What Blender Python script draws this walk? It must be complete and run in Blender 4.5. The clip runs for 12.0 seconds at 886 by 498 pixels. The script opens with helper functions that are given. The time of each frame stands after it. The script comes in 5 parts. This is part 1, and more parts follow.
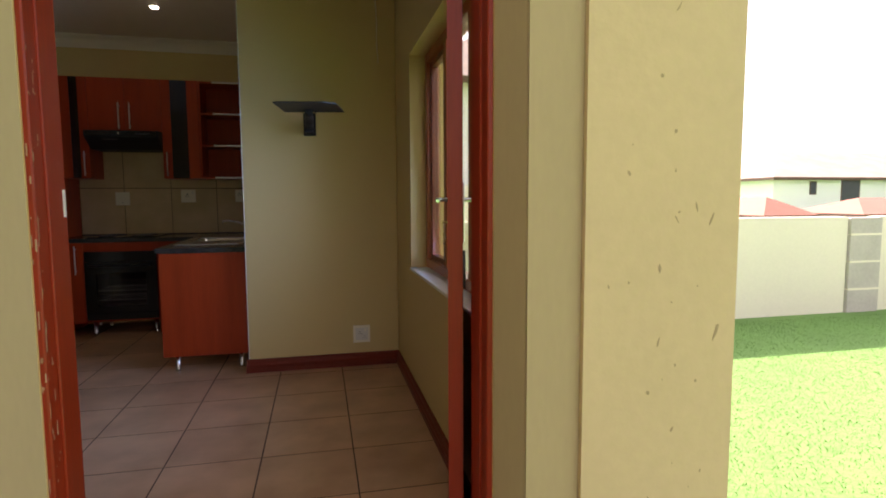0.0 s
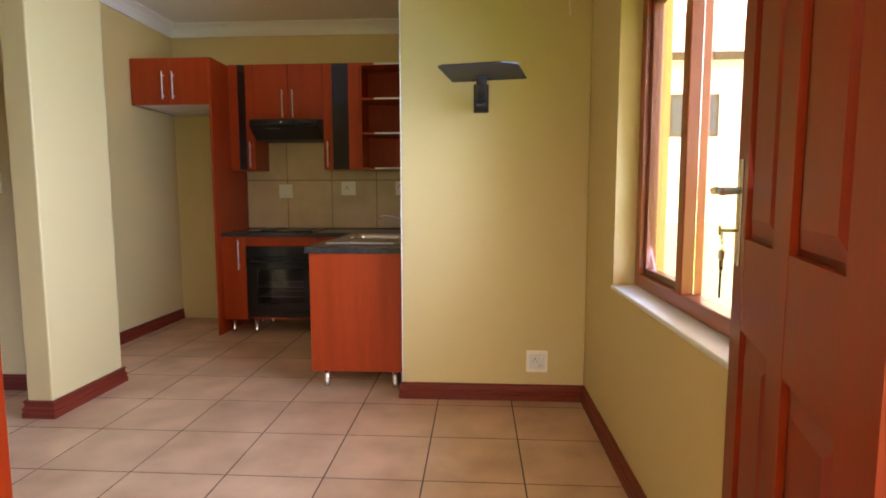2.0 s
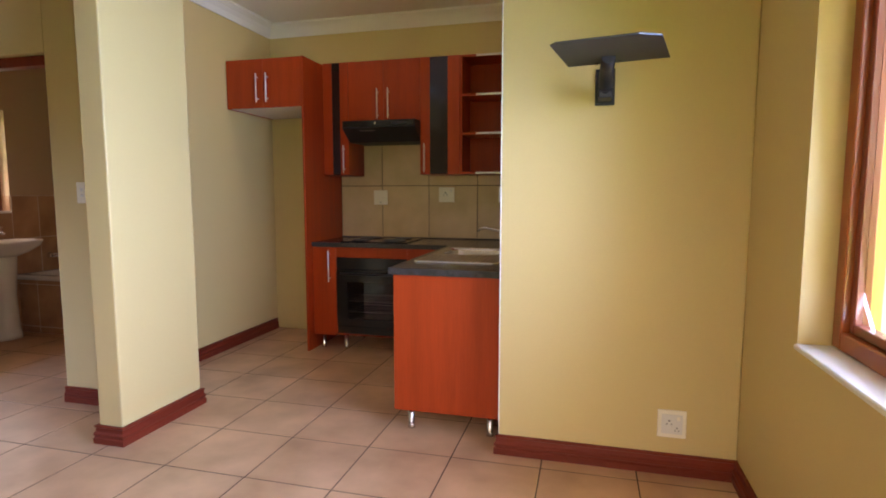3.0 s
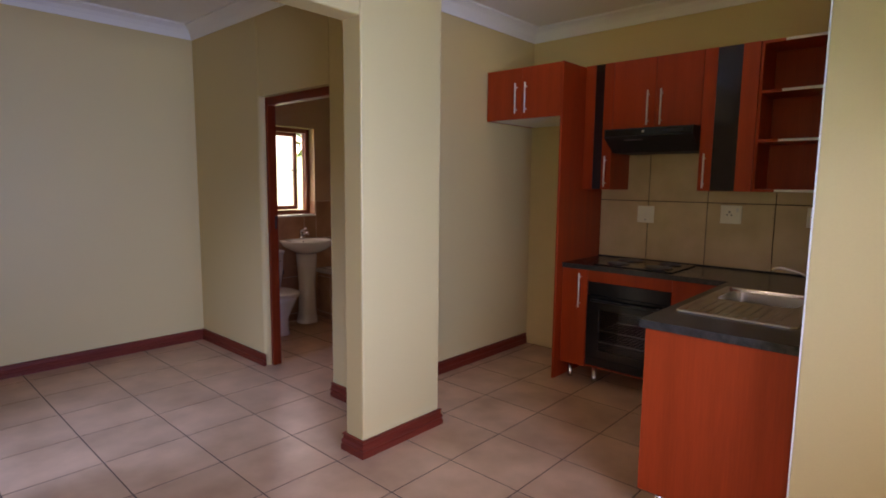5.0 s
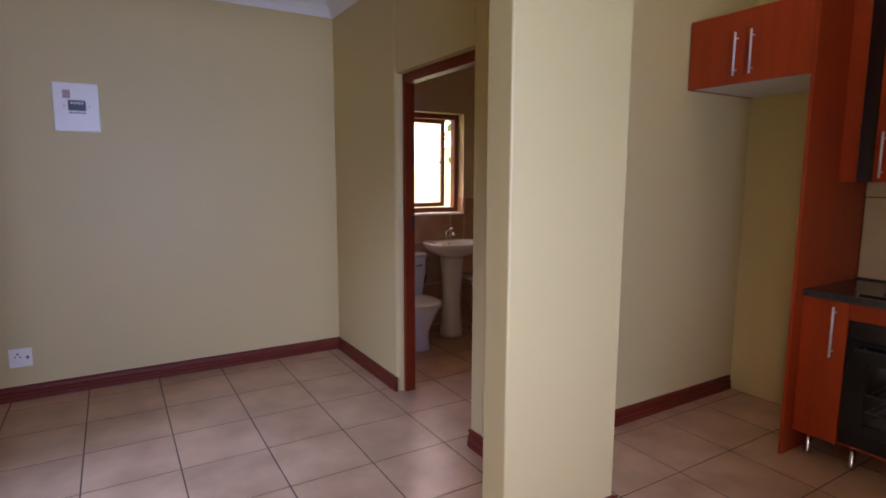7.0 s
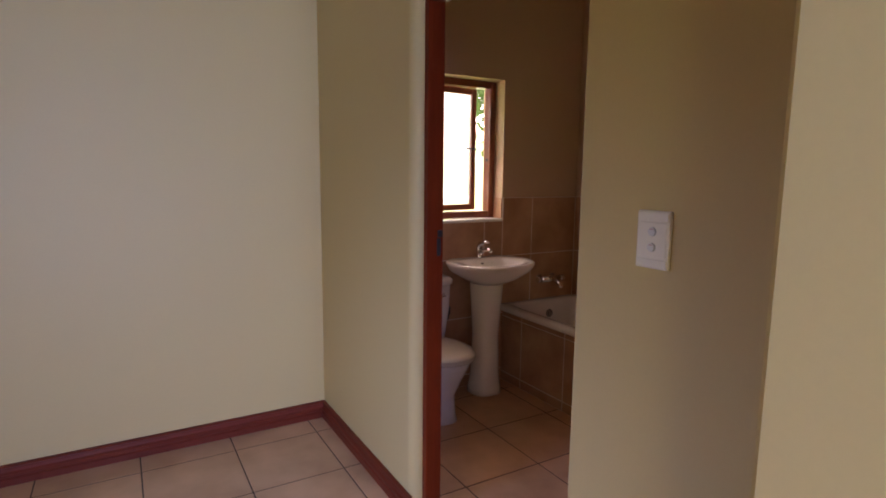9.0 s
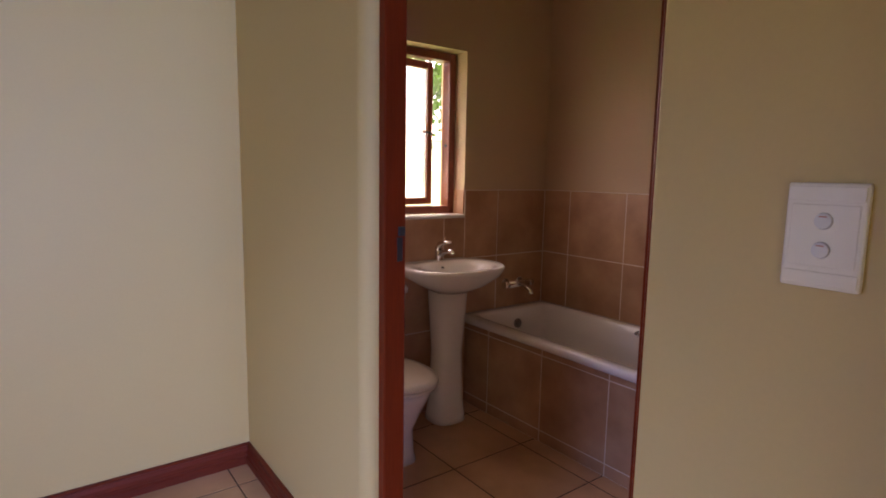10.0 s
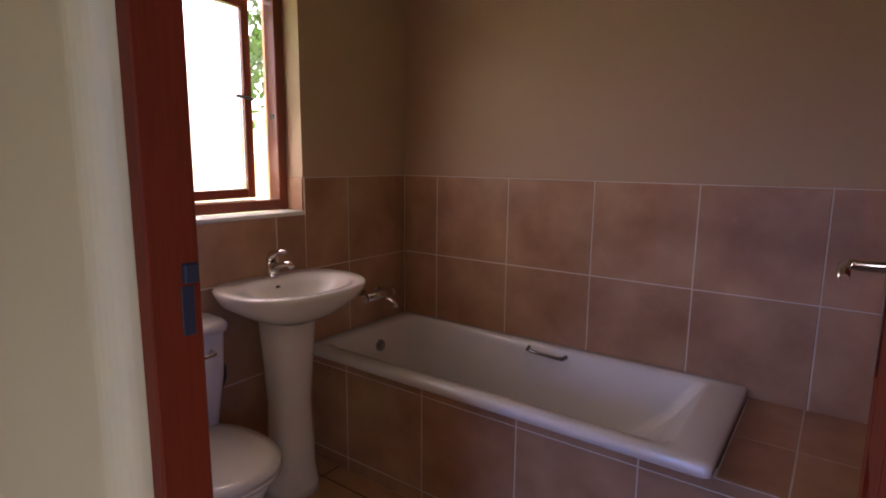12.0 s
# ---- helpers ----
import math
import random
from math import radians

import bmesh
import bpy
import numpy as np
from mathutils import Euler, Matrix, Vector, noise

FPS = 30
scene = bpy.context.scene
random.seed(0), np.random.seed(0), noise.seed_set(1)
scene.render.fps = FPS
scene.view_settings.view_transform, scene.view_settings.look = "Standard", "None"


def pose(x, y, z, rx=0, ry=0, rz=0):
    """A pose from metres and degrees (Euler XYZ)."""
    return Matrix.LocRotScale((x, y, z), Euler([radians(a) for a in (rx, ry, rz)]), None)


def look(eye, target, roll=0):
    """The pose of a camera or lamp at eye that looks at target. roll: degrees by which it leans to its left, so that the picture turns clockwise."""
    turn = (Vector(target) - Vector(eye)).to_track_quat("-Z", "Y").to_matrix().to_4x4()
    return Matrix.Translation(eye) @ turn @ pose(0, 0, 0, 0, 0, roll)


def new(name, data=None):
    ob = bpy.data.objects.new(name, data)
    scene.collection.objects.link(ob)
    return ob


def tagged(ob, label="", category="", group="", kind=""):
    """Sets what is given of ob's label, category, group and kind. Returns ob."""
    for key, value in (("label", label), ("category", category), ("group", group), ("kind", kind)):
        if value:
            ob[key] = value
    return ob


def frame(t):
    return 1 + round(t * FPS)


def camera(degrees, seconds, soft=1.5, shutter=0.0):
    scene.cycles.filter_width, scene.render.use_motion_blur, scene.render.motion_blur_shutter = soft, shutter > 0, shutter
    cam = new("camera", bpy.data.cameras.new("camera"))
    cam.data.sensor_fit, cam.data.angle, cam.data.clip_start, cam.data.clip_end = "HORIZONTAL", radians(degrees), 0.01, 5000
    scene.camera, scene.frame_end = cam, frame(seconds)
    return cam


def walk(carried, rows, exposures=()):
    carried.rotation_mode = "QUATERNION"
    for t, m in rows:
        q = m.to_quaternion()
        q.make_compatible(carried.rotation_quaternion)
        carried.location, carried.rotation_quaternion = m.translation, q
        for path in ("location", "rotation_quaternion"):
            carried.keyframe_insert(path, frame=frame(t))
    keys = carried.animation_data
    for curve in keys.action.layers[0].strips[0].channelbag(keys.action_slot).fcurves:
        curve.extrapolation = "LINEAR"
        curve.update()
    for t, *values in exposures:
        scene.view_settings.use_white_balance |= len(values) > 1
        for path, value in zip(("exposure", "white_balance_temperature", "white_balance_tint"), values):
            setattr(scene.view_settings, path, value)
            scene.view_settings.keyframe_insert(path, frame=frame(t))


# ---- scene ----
cam = camera(77.8, 12.0, soft=1.85)
PATH = [
    (0, (0.195, 0.218, 1.238), (0.631, 2.161, 1.061), -0.3),
    (0.5, (0.125, 0.331, 1.25), (0.349, 2.31, 1.065), -0.3),
    (0.7, (0.103, 0.383, 1.242), (0.248, 2.37, 1.061), -0.0),
    (1, (0.088, 0.5, 1.243), (0.163, 2.491, 1.059), 0.0),
    (1.5, (0.116, 0.773, 1.236), (0.103, 2.764, 1.047), -0.1),
    (2, (0.124, 1.085, 1.231), (0.0, 3.072, 1.035), -0.1),
    (2.5, (0.09, 1.387, 1.258), (-0.174, 3.359, 1.057), -0.0),
    (3, (0.084, 1.67, 1.301), (-0.424, 3.594, 1.102), 0.0),
    (3.5, (0.072, 1.819, 1.368), (-0.71, 3.649, 1.166), 0.1),
    (3.7, (0.065, 1.857, 1.391), (-0.81, 3.643, 1.18), -0.0),
    (5.3, (-0.034, 2.18, 1.5), (-1.453, 3.569, 1.263), 0.4),
    (5.5, (-0.079, 2.26, 1.489), (-1.547, 3.598, 1.253), 0.1),
    (6, (-0.186, 2.395, 1.488), (-1.768, 3.594, 1.244), 0.1),
    (6.5, (-0.4, 2.529, 1.492), (-2.062, 3.613, 1.238), 0.1),
    (7, (-0.681, 2.689, 1.483), (-2.378, 3.714, 1.221), 0.2),
    (7.5, (-1.021, 2.866, 1.484), (-2.733, 3.864, 1.214), 0.3),
    (7.7, (-1.165, 2.931, 1.485), (-2.879, 3.923, 1.207), 0.4),
    (9.3, (-2.247, 3.418, 1.409), (-3.948, 4.436, 1.142), 0.8),
    (9.5, (-2.361, 3.475, 1.382), (-4.04, 4.531, 1.118), 1.0),
    (10, (-2.591, 3.569, 1.373), (-4.181, 4.753, 1.104), 1.0),
    (10.5, (-2.796, 3.638, 1.379), (-4.242, 4.99, 1.097), 0.8),
    (11, (-2.969, 3.77, 1.346), (-4.282, 5.252, 1.064), 0.9),
    (11.5, (-3.089, 3.902, 1.348), (-4.318, 5.451, 1.055), 0.8),
    (12, (-3.217, 4.023, 1.364), (-4.377, 5.62, 1.045), 0.6),
]
EXPOSURES = [(0.0, 1.58, 7000, 26), (1.0, 2.12, 7900, 32), (1.5, 2.58, 8300, 32), (2.0, 3.3, 8300, 27), (2.5, 3.5, 8100, 26), (3.0, 3.48, 8000, 28), (3.7, 3.2, 7700, 29),
             (5.3, 2.72, 7500, 38), (6.5, 2.80, 7500, 38), (7.7, 2.98, 7400, 37), (9.3, 3.15, 7700, 39), (10.5, 3.3, 7500, 39), (12.0, 3.22, 6850, 37)]
walk(cam, [(t, look(eye, target, roll)) for t, eye, target, roll in PATH], EXPOSURES)

# ---- light ----
world = bpy.data.worlds.new("world")
scene.world = world
world.use_nodes = True
wn = world.node_tree
sky = wn.nodes.new("ShaderNodeTexSky")
sky.sky_type = "NISHITA"
sky.sun_disc = False
SUN_DIR = Vector((-0.13, 0.765, 0.64)).normalized()
sky.sun_elevation = math.asin(SUN_DIR.z)
sky.sun_rotation = math.atan2(SUN_DIR.x, SUN_DIR.y)
sky.air_density, sky.dust_density, sky.ozone_density = 1.0, 2.5, 1.0
haze = wn.nodes.new("ShaderNodeHueSaturation")
haze.inputs["Saturation"].default_value = 0.25
wn.links.new(sky.outputs[0], haze.inputs["Color"])
wn.links.new(haze.outputs[0], wn.nodes["Background"].inputs[0])
wn.nodes["Background"].inputs[1].default_value = 0.15
sun = new("sun", bpy.data.lights.new("sun", "SUN"))
sun.data.energy, sun.data.angle, sun.data.color = 5.0, radians(0.5), (1.0, 0.93, 0.82)
sun.matrix_world = look((0, 0, 30), Vector((0, 0, 30)) - SUN_DIR)


def opening_light(name, eye, target, w, h, power, color=(1, 1, 1), spread=180):
    """An area lamp set in an opening, standing in for light from beyond it."""
    la = bpy.data.lights.new(name, "AREA")
    la.shape, la.size, la.size_y, la.energy, la.color = "RECTANGLE", w, h, power, color
    la.spread = radians(spread)
    ob = new(name, la)
    ob.matrix_world = look(eye, target)
    return ob


opening_light("door_daylight", (0.11, 1.615, 1.10), (-2.4, 3.0, 0.5), 0.85, 1.9, 0.15, (0.50, 0.70, 1.0), 180)
opening_light("window_daylight", (0.775, 2.95, 1.47), (-2.3, 3.34, 1.15), 1.35, 1.2, 8.2, (0.28, 0.49, 1.0), 100)
opening_light("bathroom_daylight", (-5.09, 5.15, 1.60), (-4.0, 5.2, 0.8), 0.75, 0.85, 0.26, (1.0, 0.93, 0.86), 165)
# Added fill for the west side; the passage behind has no window.
opening_light("inner_door_fill", (-3.46, 1.63, 1.05), (-3.42, 3.6, -0.35), 0.70, 1.8, 2.1, (0.26, 0.46, 1.0), 84)

# ---- materials ----
def nodes_of(m):
    m.use_nodes = True
    t = m.node_tree
    return t, t.nodes, t.links, t.nodes["Principled BSDF"]


def material(name, color, rough=0.6, metal=0.0, spread=0.12, big=1.5, fine=60.0, bump=0.15, depth=0.002,
             stretch=(1, 1, 1), tint=None, coat=0.0, per_object=0.0, island=0.0, spec=None, world_space=False):
    """A surface with two scales of variation: broad stains and fine grain, with relief."""
    m = bpy.data.materials.new(name)
    t, n, l, b = nodes_of(m)
    co = n.new("ShaderNodeTexCoord")
    mp = n.new("ShaderNodeMapping")
    mp.inputs["Scale"].default_value = stretch
    l.new(n.new("ShaderNodeNewGeometry").outputs["Position"] if world_space else co.outputs["Object"], mp.inputs[0])
    a = n.new("ShaderNodeTexNoise")
    a.inputs["Scale"].default_value, a.inputs["Detail"].default_value = big, 5
    f = n.new("ShaderNodeTexNoise")
    f.inputs["Scale"].default_value, f.inputs["Detail"].default_value = fine, 4
    l.new(mp.outputs[0], a.inputs[0])
    l.new(mp.outputs[0], f.inputs[0])
    add = n.new("ShaderNodeMath")
    add.operation = "MULTIPLY_ADD"
    add.inputs[1].default_value, add.inputs[2].default_value = 0.4, 0.0
    l.new(f.outputs[0], add.inputs[0])
    sm = n.new("ShaderNodeMath")
    sm.operation = "MULTIPLY_ADD"
    sm.inputs[1].default_value = 0.6
    l.new(a.outputs[0], sm.inputs[0])
    l.new(add.outputs[0], sm.inputs[2])
    ramp = n.new("ShaderNodeValToRGB")
    dark = tuple(c * (1 - spread) for c in color)
    light = tuple(min(1, c * (1 + spread)) for c in color) if tint is None else tint
    ramp.color_ramp.elements[0].color, ramp.color_ramp.elements[0].position = (*dark, 1), 0.27
    ramp.color_ramp.elements[1].color, ramp.color_ramp.elements[1].position = (*light, 1), 0.73
    l.new(sm.outputs[0], ramp.inputs[0])
    out = ramp.outputs[0]
    if per_object or island:
        if per_object:
            r = n.new("ShaderNodeObjectInfo").outputs["Random"]
        else:
            r = n.new("ShaderNodeNewGeometry").outputs["Random Per Island"]
        hs = n.new("ShaderNodeHueSaturation")
        mr = n.new("ShaderNodeMapRange")
        k = per_object or island
        mr.inputs[3].default_value, mr.inputs[4].default_value = 1 - k, 1 + k
        l.new(r, mr.inputs[0])
        l.new(mr.outputs[0], hs.inputs["Value"])
        l.new(out, hs.inputs["Color"])
        out = hs.outputs[0]
    l.new(out, b.inputs["Base Color"])
    b.inputs["Metallic"].default_value = metal
    rr = n.new("ShaderNodeMapRange")
    rr.inputs[3].default_value, rr.inputs[4].default_value = max(0.02, rough * 0.85), min(1, rough * 1.15)
    l.new(a.outputs[0], rr.inputs[0])
    l.new(rr.outputs[0], b.inputs["Roughness"])
    if coat:
        b.inputs["Coat Weight"].default_value, b.inputs["Coat Roughness"].default_value = coat, 0.15
    if spec is not None:
        b.inputs["Specular IOR Level"].default_value = spec
    if bump:
        bp = n.new("ShaderNodeBump")
        bp.inputs["Strength"].default_value, bp.inputs["Distance"].default_value = bump, depth
        l.new(sm.outputs[0], bp.inputs["Height"])
        l.new(bp.outputs[0], b.inputs["Normal"])
    return m


def tile_material(name, a, b, rough, vary, scale=3.0):
    """Glazed tile: a soft cloudy mix of two tones, worn gloss, a slight shift from tile to tile."""
    m = bpy.data.materials.new(name)
    t, n, l, bs = nodes_of(m)
    pos = n.new("ShaderNodeNewGeometry").outputs["Position"]
    cloud = n.new("ShaderNodeTexNoise")
    cloud.inputs["Scale"].default_value, cloud.inputs["Detail"].default_value = scale, 6
    worn = n.new("ShaderNodeTexNoise")
    worn.inputs["Scale"].default_value, worn.inputs["Detail"].default_value = 6, 3
    l.new(pos, cloud.inputs["Vector"])
    l.new(pos, worn.inputs["Vector"])
    mix = n.new("ShaderNodeMix")
    mix.data_type = "RGBA"
    mix.inputs[6].default_value, mix.inputs[7].default_value = (*a, 1), (*b, 1)
    spread = n.new("ShaderNodeMapRange")
    spread.inputs[1].default_value, spread.inputs[2].default_value = 0.28, 0.72
    l.new(cloud.outputs["Fac"], spread.inputs[0])
    l.new(spread.outputs[0], mix.inputs[0])
    hs = n.new("ShaderNodeHueSaturation")
    mr = n.new("ShaderNodeMapRange")
    mr.inputs[3].default_value, mr.inputs[4].default_value = 1 - vary, 1 + vary
    l.new(n.new("ShaderNodeObjectInfo").outputs["Random"], mr.inputs[0])
    l.new(mr.outputs[0], hs.inputs["Value"])
    l.new(mix.outputs[2], hs.inputs["Color"])
    l.new(hs.outputs[0], bs.inputs["Base Color"])
    rr_ = n.new("ShaderNodeMapRange")
    rr_.inputs[3].default_value, rr_.inputs[4].default_value = rough * 0.9, rough * 1.15
    l.new(worn.outputs["Fac"], rr_.inputs[0])
    l.new(rr_.outputs[0], bs.inputs["Roughness"])
    return m


WALL = material("khaki_wall_paint", (0.64, 0.478, 0.205), 0.55, spread=0.03, big=0.9, fine=120, bump=0.12, depth=0.001)
BATH_WALL = material("taupe_bathroom_paint", (0.53, 0.37, 0.24), 0.6, spread=0.04, big=0.9, fine=120, bump=0.12, depth=0.001)
CEIL = material("white_ceiling_paint", (0.79, 0.74, 0.63), 0.75, spread=0.02, big=0.7, fine=150, bump=0.06, depth=0.001)
CORNICE = material("white_cornice_paint", (0.82, 0.78, 0.68), 0.6, spread=0.02, bump=0.05)
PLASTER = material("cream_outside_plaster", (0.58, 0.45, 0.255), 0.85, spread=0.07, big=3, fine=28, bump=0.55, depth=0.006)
# Smooth door plaster, toned down so the reveal's shade sits in the colour.
PLASTER_SHADED = material("cream_smooth_plaster_shaded", (0.40, 0.31, 0.165), 0.75, spread=0.06, big=2.5, fine=90, bump=0.25, depth=0.002, stretch=(1, 1, 0.25))
CREAM = material("garden_wall_paint", (0.84, 0.79, 0.66), 0.85, spread=0.05, big=0.8, fine=30, bump=0.3, depth=0.005)
FLOOR_TILE = tile_material("beige_floor_tile", (0.47, 0.262, 0.135), (0.72, 0.432, 0.242), 0.31, 0.05, 3.5)
GROUT = material("dark_floor_grout", (0.065, 0.040, 0.026), 0.9, spread=0.25, fine=90)
GROUT_PALE = material("pale_tile_grout", (0.72, 0.64, 0.54), 0.9, spread=0.1, fine=90)
BATH_TILE = tile_material("tan_bathroom_tile", (0.34, 0.17, 0.088), (0.54, 0.325, 0.19), 0.40, 0.06, 5.0)
KIT_TILE = tile_material("beige_kitchen_tile", (0.51, 0.355, 0.185), (0.66, 0.475, 0.265), 0.36, 0.05, 4.0)
SKIRT = material("dark_red_skirting_stain", (0.17, 0.022, 0.008), 0.5, spread=0.25, big=2, fine=30, bump=0.15, stretch=(1, 1, 8), coat=0.03, spec=0.3)
CHERRY = material("cherry_cabinet_laminate", (0.365, 0.041, 0.007), 0.42, spread=0.24, big=1.6, fine=16, bump=0.04, depth=0.0005, stretch=(9, 9, 0.4), per_object=0.05, spec=0.3)
DOORWOOD = material("red_mahogany_varnish", (0.25, 0.023, 0.006), 0.36, spread=0.25, big=2.5, fine=26, bump=0.12, depth=0.001, stretch=(7, 7, 0.35), coat=0.06, spec=0.25)
DARKDOOR = material("dark_red_door_varnish", (0.20, 0.027, 0.007), 0.45, spread=0.28, big=2.5, fine=26, bump=0.12, depth=0.001, stretch=(7, 7, 0.35), coat=0.0, spec=0.14)
WINWOOD = material("orange_meranti_varnish", (0.36, 0.078, 0.019), 0.36, spread=0.2, big=2.5, fine=26, bump=0.1, depth=0.001, stretch=(7, 7, 0.35), coat=0.3)
BATHWIN = material("dark_window_varnish", (0.22, 0.050, 0.022), 0.35, spread=0.2, big=2.5, fine=26, bump=0.1, stretch=(7, 7, 0.35), coat=0.2)
GRANITE = material("dark_mottled_worktop", (0.022, 0.020, 0.018), 0.22, spread=0.7, big=40, fine=160, bump=0.02, tint=(0.075, 0.068, 0.06))
STEEL = material("brushed_steel", (0.70, 0.69, 0.67), 0.24, metal=1.0, spread=0.08, big=3, fine=50, bump=0.03, stretch=(1, 12, 1))
CHROME = material("chrome", (0.72, 0.71, 0.70), 0.10, metal=1.0, spread=0.03, bump=0.0)
HANDLE = material("satin_steel_handle", (0.78, 0.75, 0.71), 0.4, metal=0.35, spread=0.04, bump=0.0)
DARKCHROME = material("dark_chrome", (0.30, 0.29, 0.29), 0.16, metal=1.0, spread=0.05, bump=0.0)
BLACK = material("black_bracket_steel", (0.016, 0.015, 0.015), 0.55, spread=0.2, bump=0.05)
DARKGLASS = material("smoked_cabinet_glass", (0.018, 0.010, 0.008), 0.10, spread=0.2, bump=0.0)
CAVITY = material("oven_cavity_enamel", (0.05, 0.048, 0.05), 0.4, spread=0.2, bump=0.0)
ENAMEL = material("black_hob_enamel", (0.010, 0.010, 0.011), 0.18, spread=0.2, bump=0.0)
IRON = material("hotplate_iron", (0.03, 0.03, 0.032), 0.5, spread=0.2, bump=0.1)
PORCELAIN = material("white_porcelain", (0.78, 0.74, 0.67), 0.12, spread=0.02, bump=0.0, coat=0.3)
ACRYLIC = material("white_acrylic", (0.74, 0.71, 0.67), 0.16, spread=0.02, bump=0.0, coat=0.3)
SEATPLASTIC = material("cream_toilet_seat", (0.74, 0.68, 0.56), 0.20, spread=0.03, bump=0.0)
PLASTIC = material("white_switch_plastic", (0.86, 0.80, 0.66), 0.35, spread=0.02, bump=0.0)
PLASTIC_DARK = material("black_plastic", (0.02, 0.02, 0.02), 0.4, spread=0.1, bump=0.0)
STICKER = material("pink_sticker", (0.55, 0.30, 0.27), 0.6, spread=0.05, bump=0.0)
INK = material("grey_print", (0.16, 0.15, 0.14), 0.7, spread=0.05, bump=0.0)
WHITEBOARD = material("white_chipboard", (0.72, 0.70, 0.65), 0.5, spread=0.03, bump=0.0)
SILL = material("white_painted_sill", (0.80, 0.78, 0.72), 0.45, spread=0.04, big=3, fine=60, bump=0.1)
CONCRETE = material("grey_porch_concrete", (0.30, 0.28, 0.25), 0.9, spread=0.15, big=2, fine=40, bump=0.3, depth=0.004)
BLOCK = material("grey_block", (0.52, 0.49, 0.45), 0.9, spread=0.15, big=3, fine=30, bump=0.4, depth=0.006, island=0.1)
GRASS = material("lawn_soil", (0.15, 0.31, 0.08), 0.95, spread=0.2, big=1.2, fine=30, bump=0.8, depth=0.03)
BLADE = material("grass_blade", (0.16, 0.33, 0.085), 0.7, spread=0.12, big=0.8, fine=20, bump=0.0, island=0.1)
LEAF = material("tree_leaf", (0.05, 0.10, 0.022), 0.6, spread=0.3, big=2, fine=20, bump=0.0, island=0.4)
BARK = material("bark", (0.12, 0.085, 0.055), 0.95, spread=0.3, big=6, fine=40, bump=0.7, depth=0.01)
HOUSE = material("far_house_plaster", (0.84, 0.85, 0.85), 0.9, spread=0.05, big=0.4, fine=10, bump=0.1)
ROOF = material("brown_roof_tile", (0.46, 0.35, 0.30), 0.85, spread=0.2, big=1, fine=12, bump=0.3, depth=0.02)
FASCIA = material("dark_fascia", (0.10, 0.055, 0.04), 0.7, spread=0.1)
FARGLASS = material("far_window_glass", (0.05, 0.06, 0.07), 0.12, spread=0.2, bump=0.0)
MARK = material("red_indicator_plastic", (0.55, 0.22, 0.15), 0.4, spread=0.05, bump=0.0)
REDROOF = material("red_roof_tile", (0.42, 0.17, 0.13), 0.85, spread=0.15, big=1, fine=12, bump=0.3, depth=0.02)
BRASS = material("brass_keys", (0.55, 0.40, 0.16), 0.36, metal=1.0, spread=0.1, bump=0.0)
CHIP = material("worn_bare_wood", (0.42, 0.27, 0.16), 0.8, spread=0.2, bump=0.2)
# Plaster chips: the plaster's own hue, darkened for the shade in each gouge.
GOUGE_SHADE = material("shaded_plaster_gouge", (0.36, 0.275, 0.155), 0.95, spread=0.2, bump=0.3)


def glass_material(name, color=(1, 1, 1), rough=0.0):
    m = bpy.data.materials.new(name)
    t, n, l, b = nodes_of(m)
    b.inputs["Base Color"].default_value = (*color, 1)
    b.inputs["Roughness"].default_value = rough
    b.inputs["IOR"].default_value = 1.45
    b.inputs["Transmission Weight"].default_value = 1.0
    return m


GLASS = glass_material("clear_window_glass")
OVENGLASS = glass_material("smoked_oven_glass", (0.42, 0.42, 0.44))
FROST = glass_material("obscure_bathroom_glass", (0.97, 0.97, 0.97), 0.35)


def glow_material(name, color, strength):
    m = bpy.data.materials.new(name)
    t, n, l, b = nodes_of(m)
    b.inputs["Emission Color"].default_value = (*color, 1)
    b.inputs["Emission Strength"].default_value = strength
    return m


LAMP = glow_material("downlight_lamp", (1.0, 0.92, 0.76), 14.0)


# ---- mesh helpers ----
def box(bm, x0, x1, y0, y1, z0, z1, bevel=0.0, seg=1, mat=0, m=None):
    vs = [bm.verts.new((x, y, z)) for x in (x0, x1) for y in (y0, y1) for z in (z0, z1)]
    faces = []
    for q in ((0, 1, 3, 2), (4, 6, 7, 5), (0, 4, 5, 1), (2, 3, 7, 6), (0, 2, 6, 4), (1, 5, 7, 3)):
        f = bm.faces.new([vs[i] for i in q])
        f.material_index = mat
        faces.append(f)
    if m is not None:
        bmesh.ops.transform(bm, matrix=m, verts=vs)
    if bevel:
        es = list({e for f in faces for e in f.edges})
        bmesh.ops.bevel(bm, geom=es, offset=bevel, segments=seg, profile=0.5, affect="EDGES")
    return bm


def boxes(*rows, bevel=0.0, seg=1):
    bm = bmesh.new()
    for r in rows:
        box(bm, *r, bevel=bevel, seg=seg)
    return bm


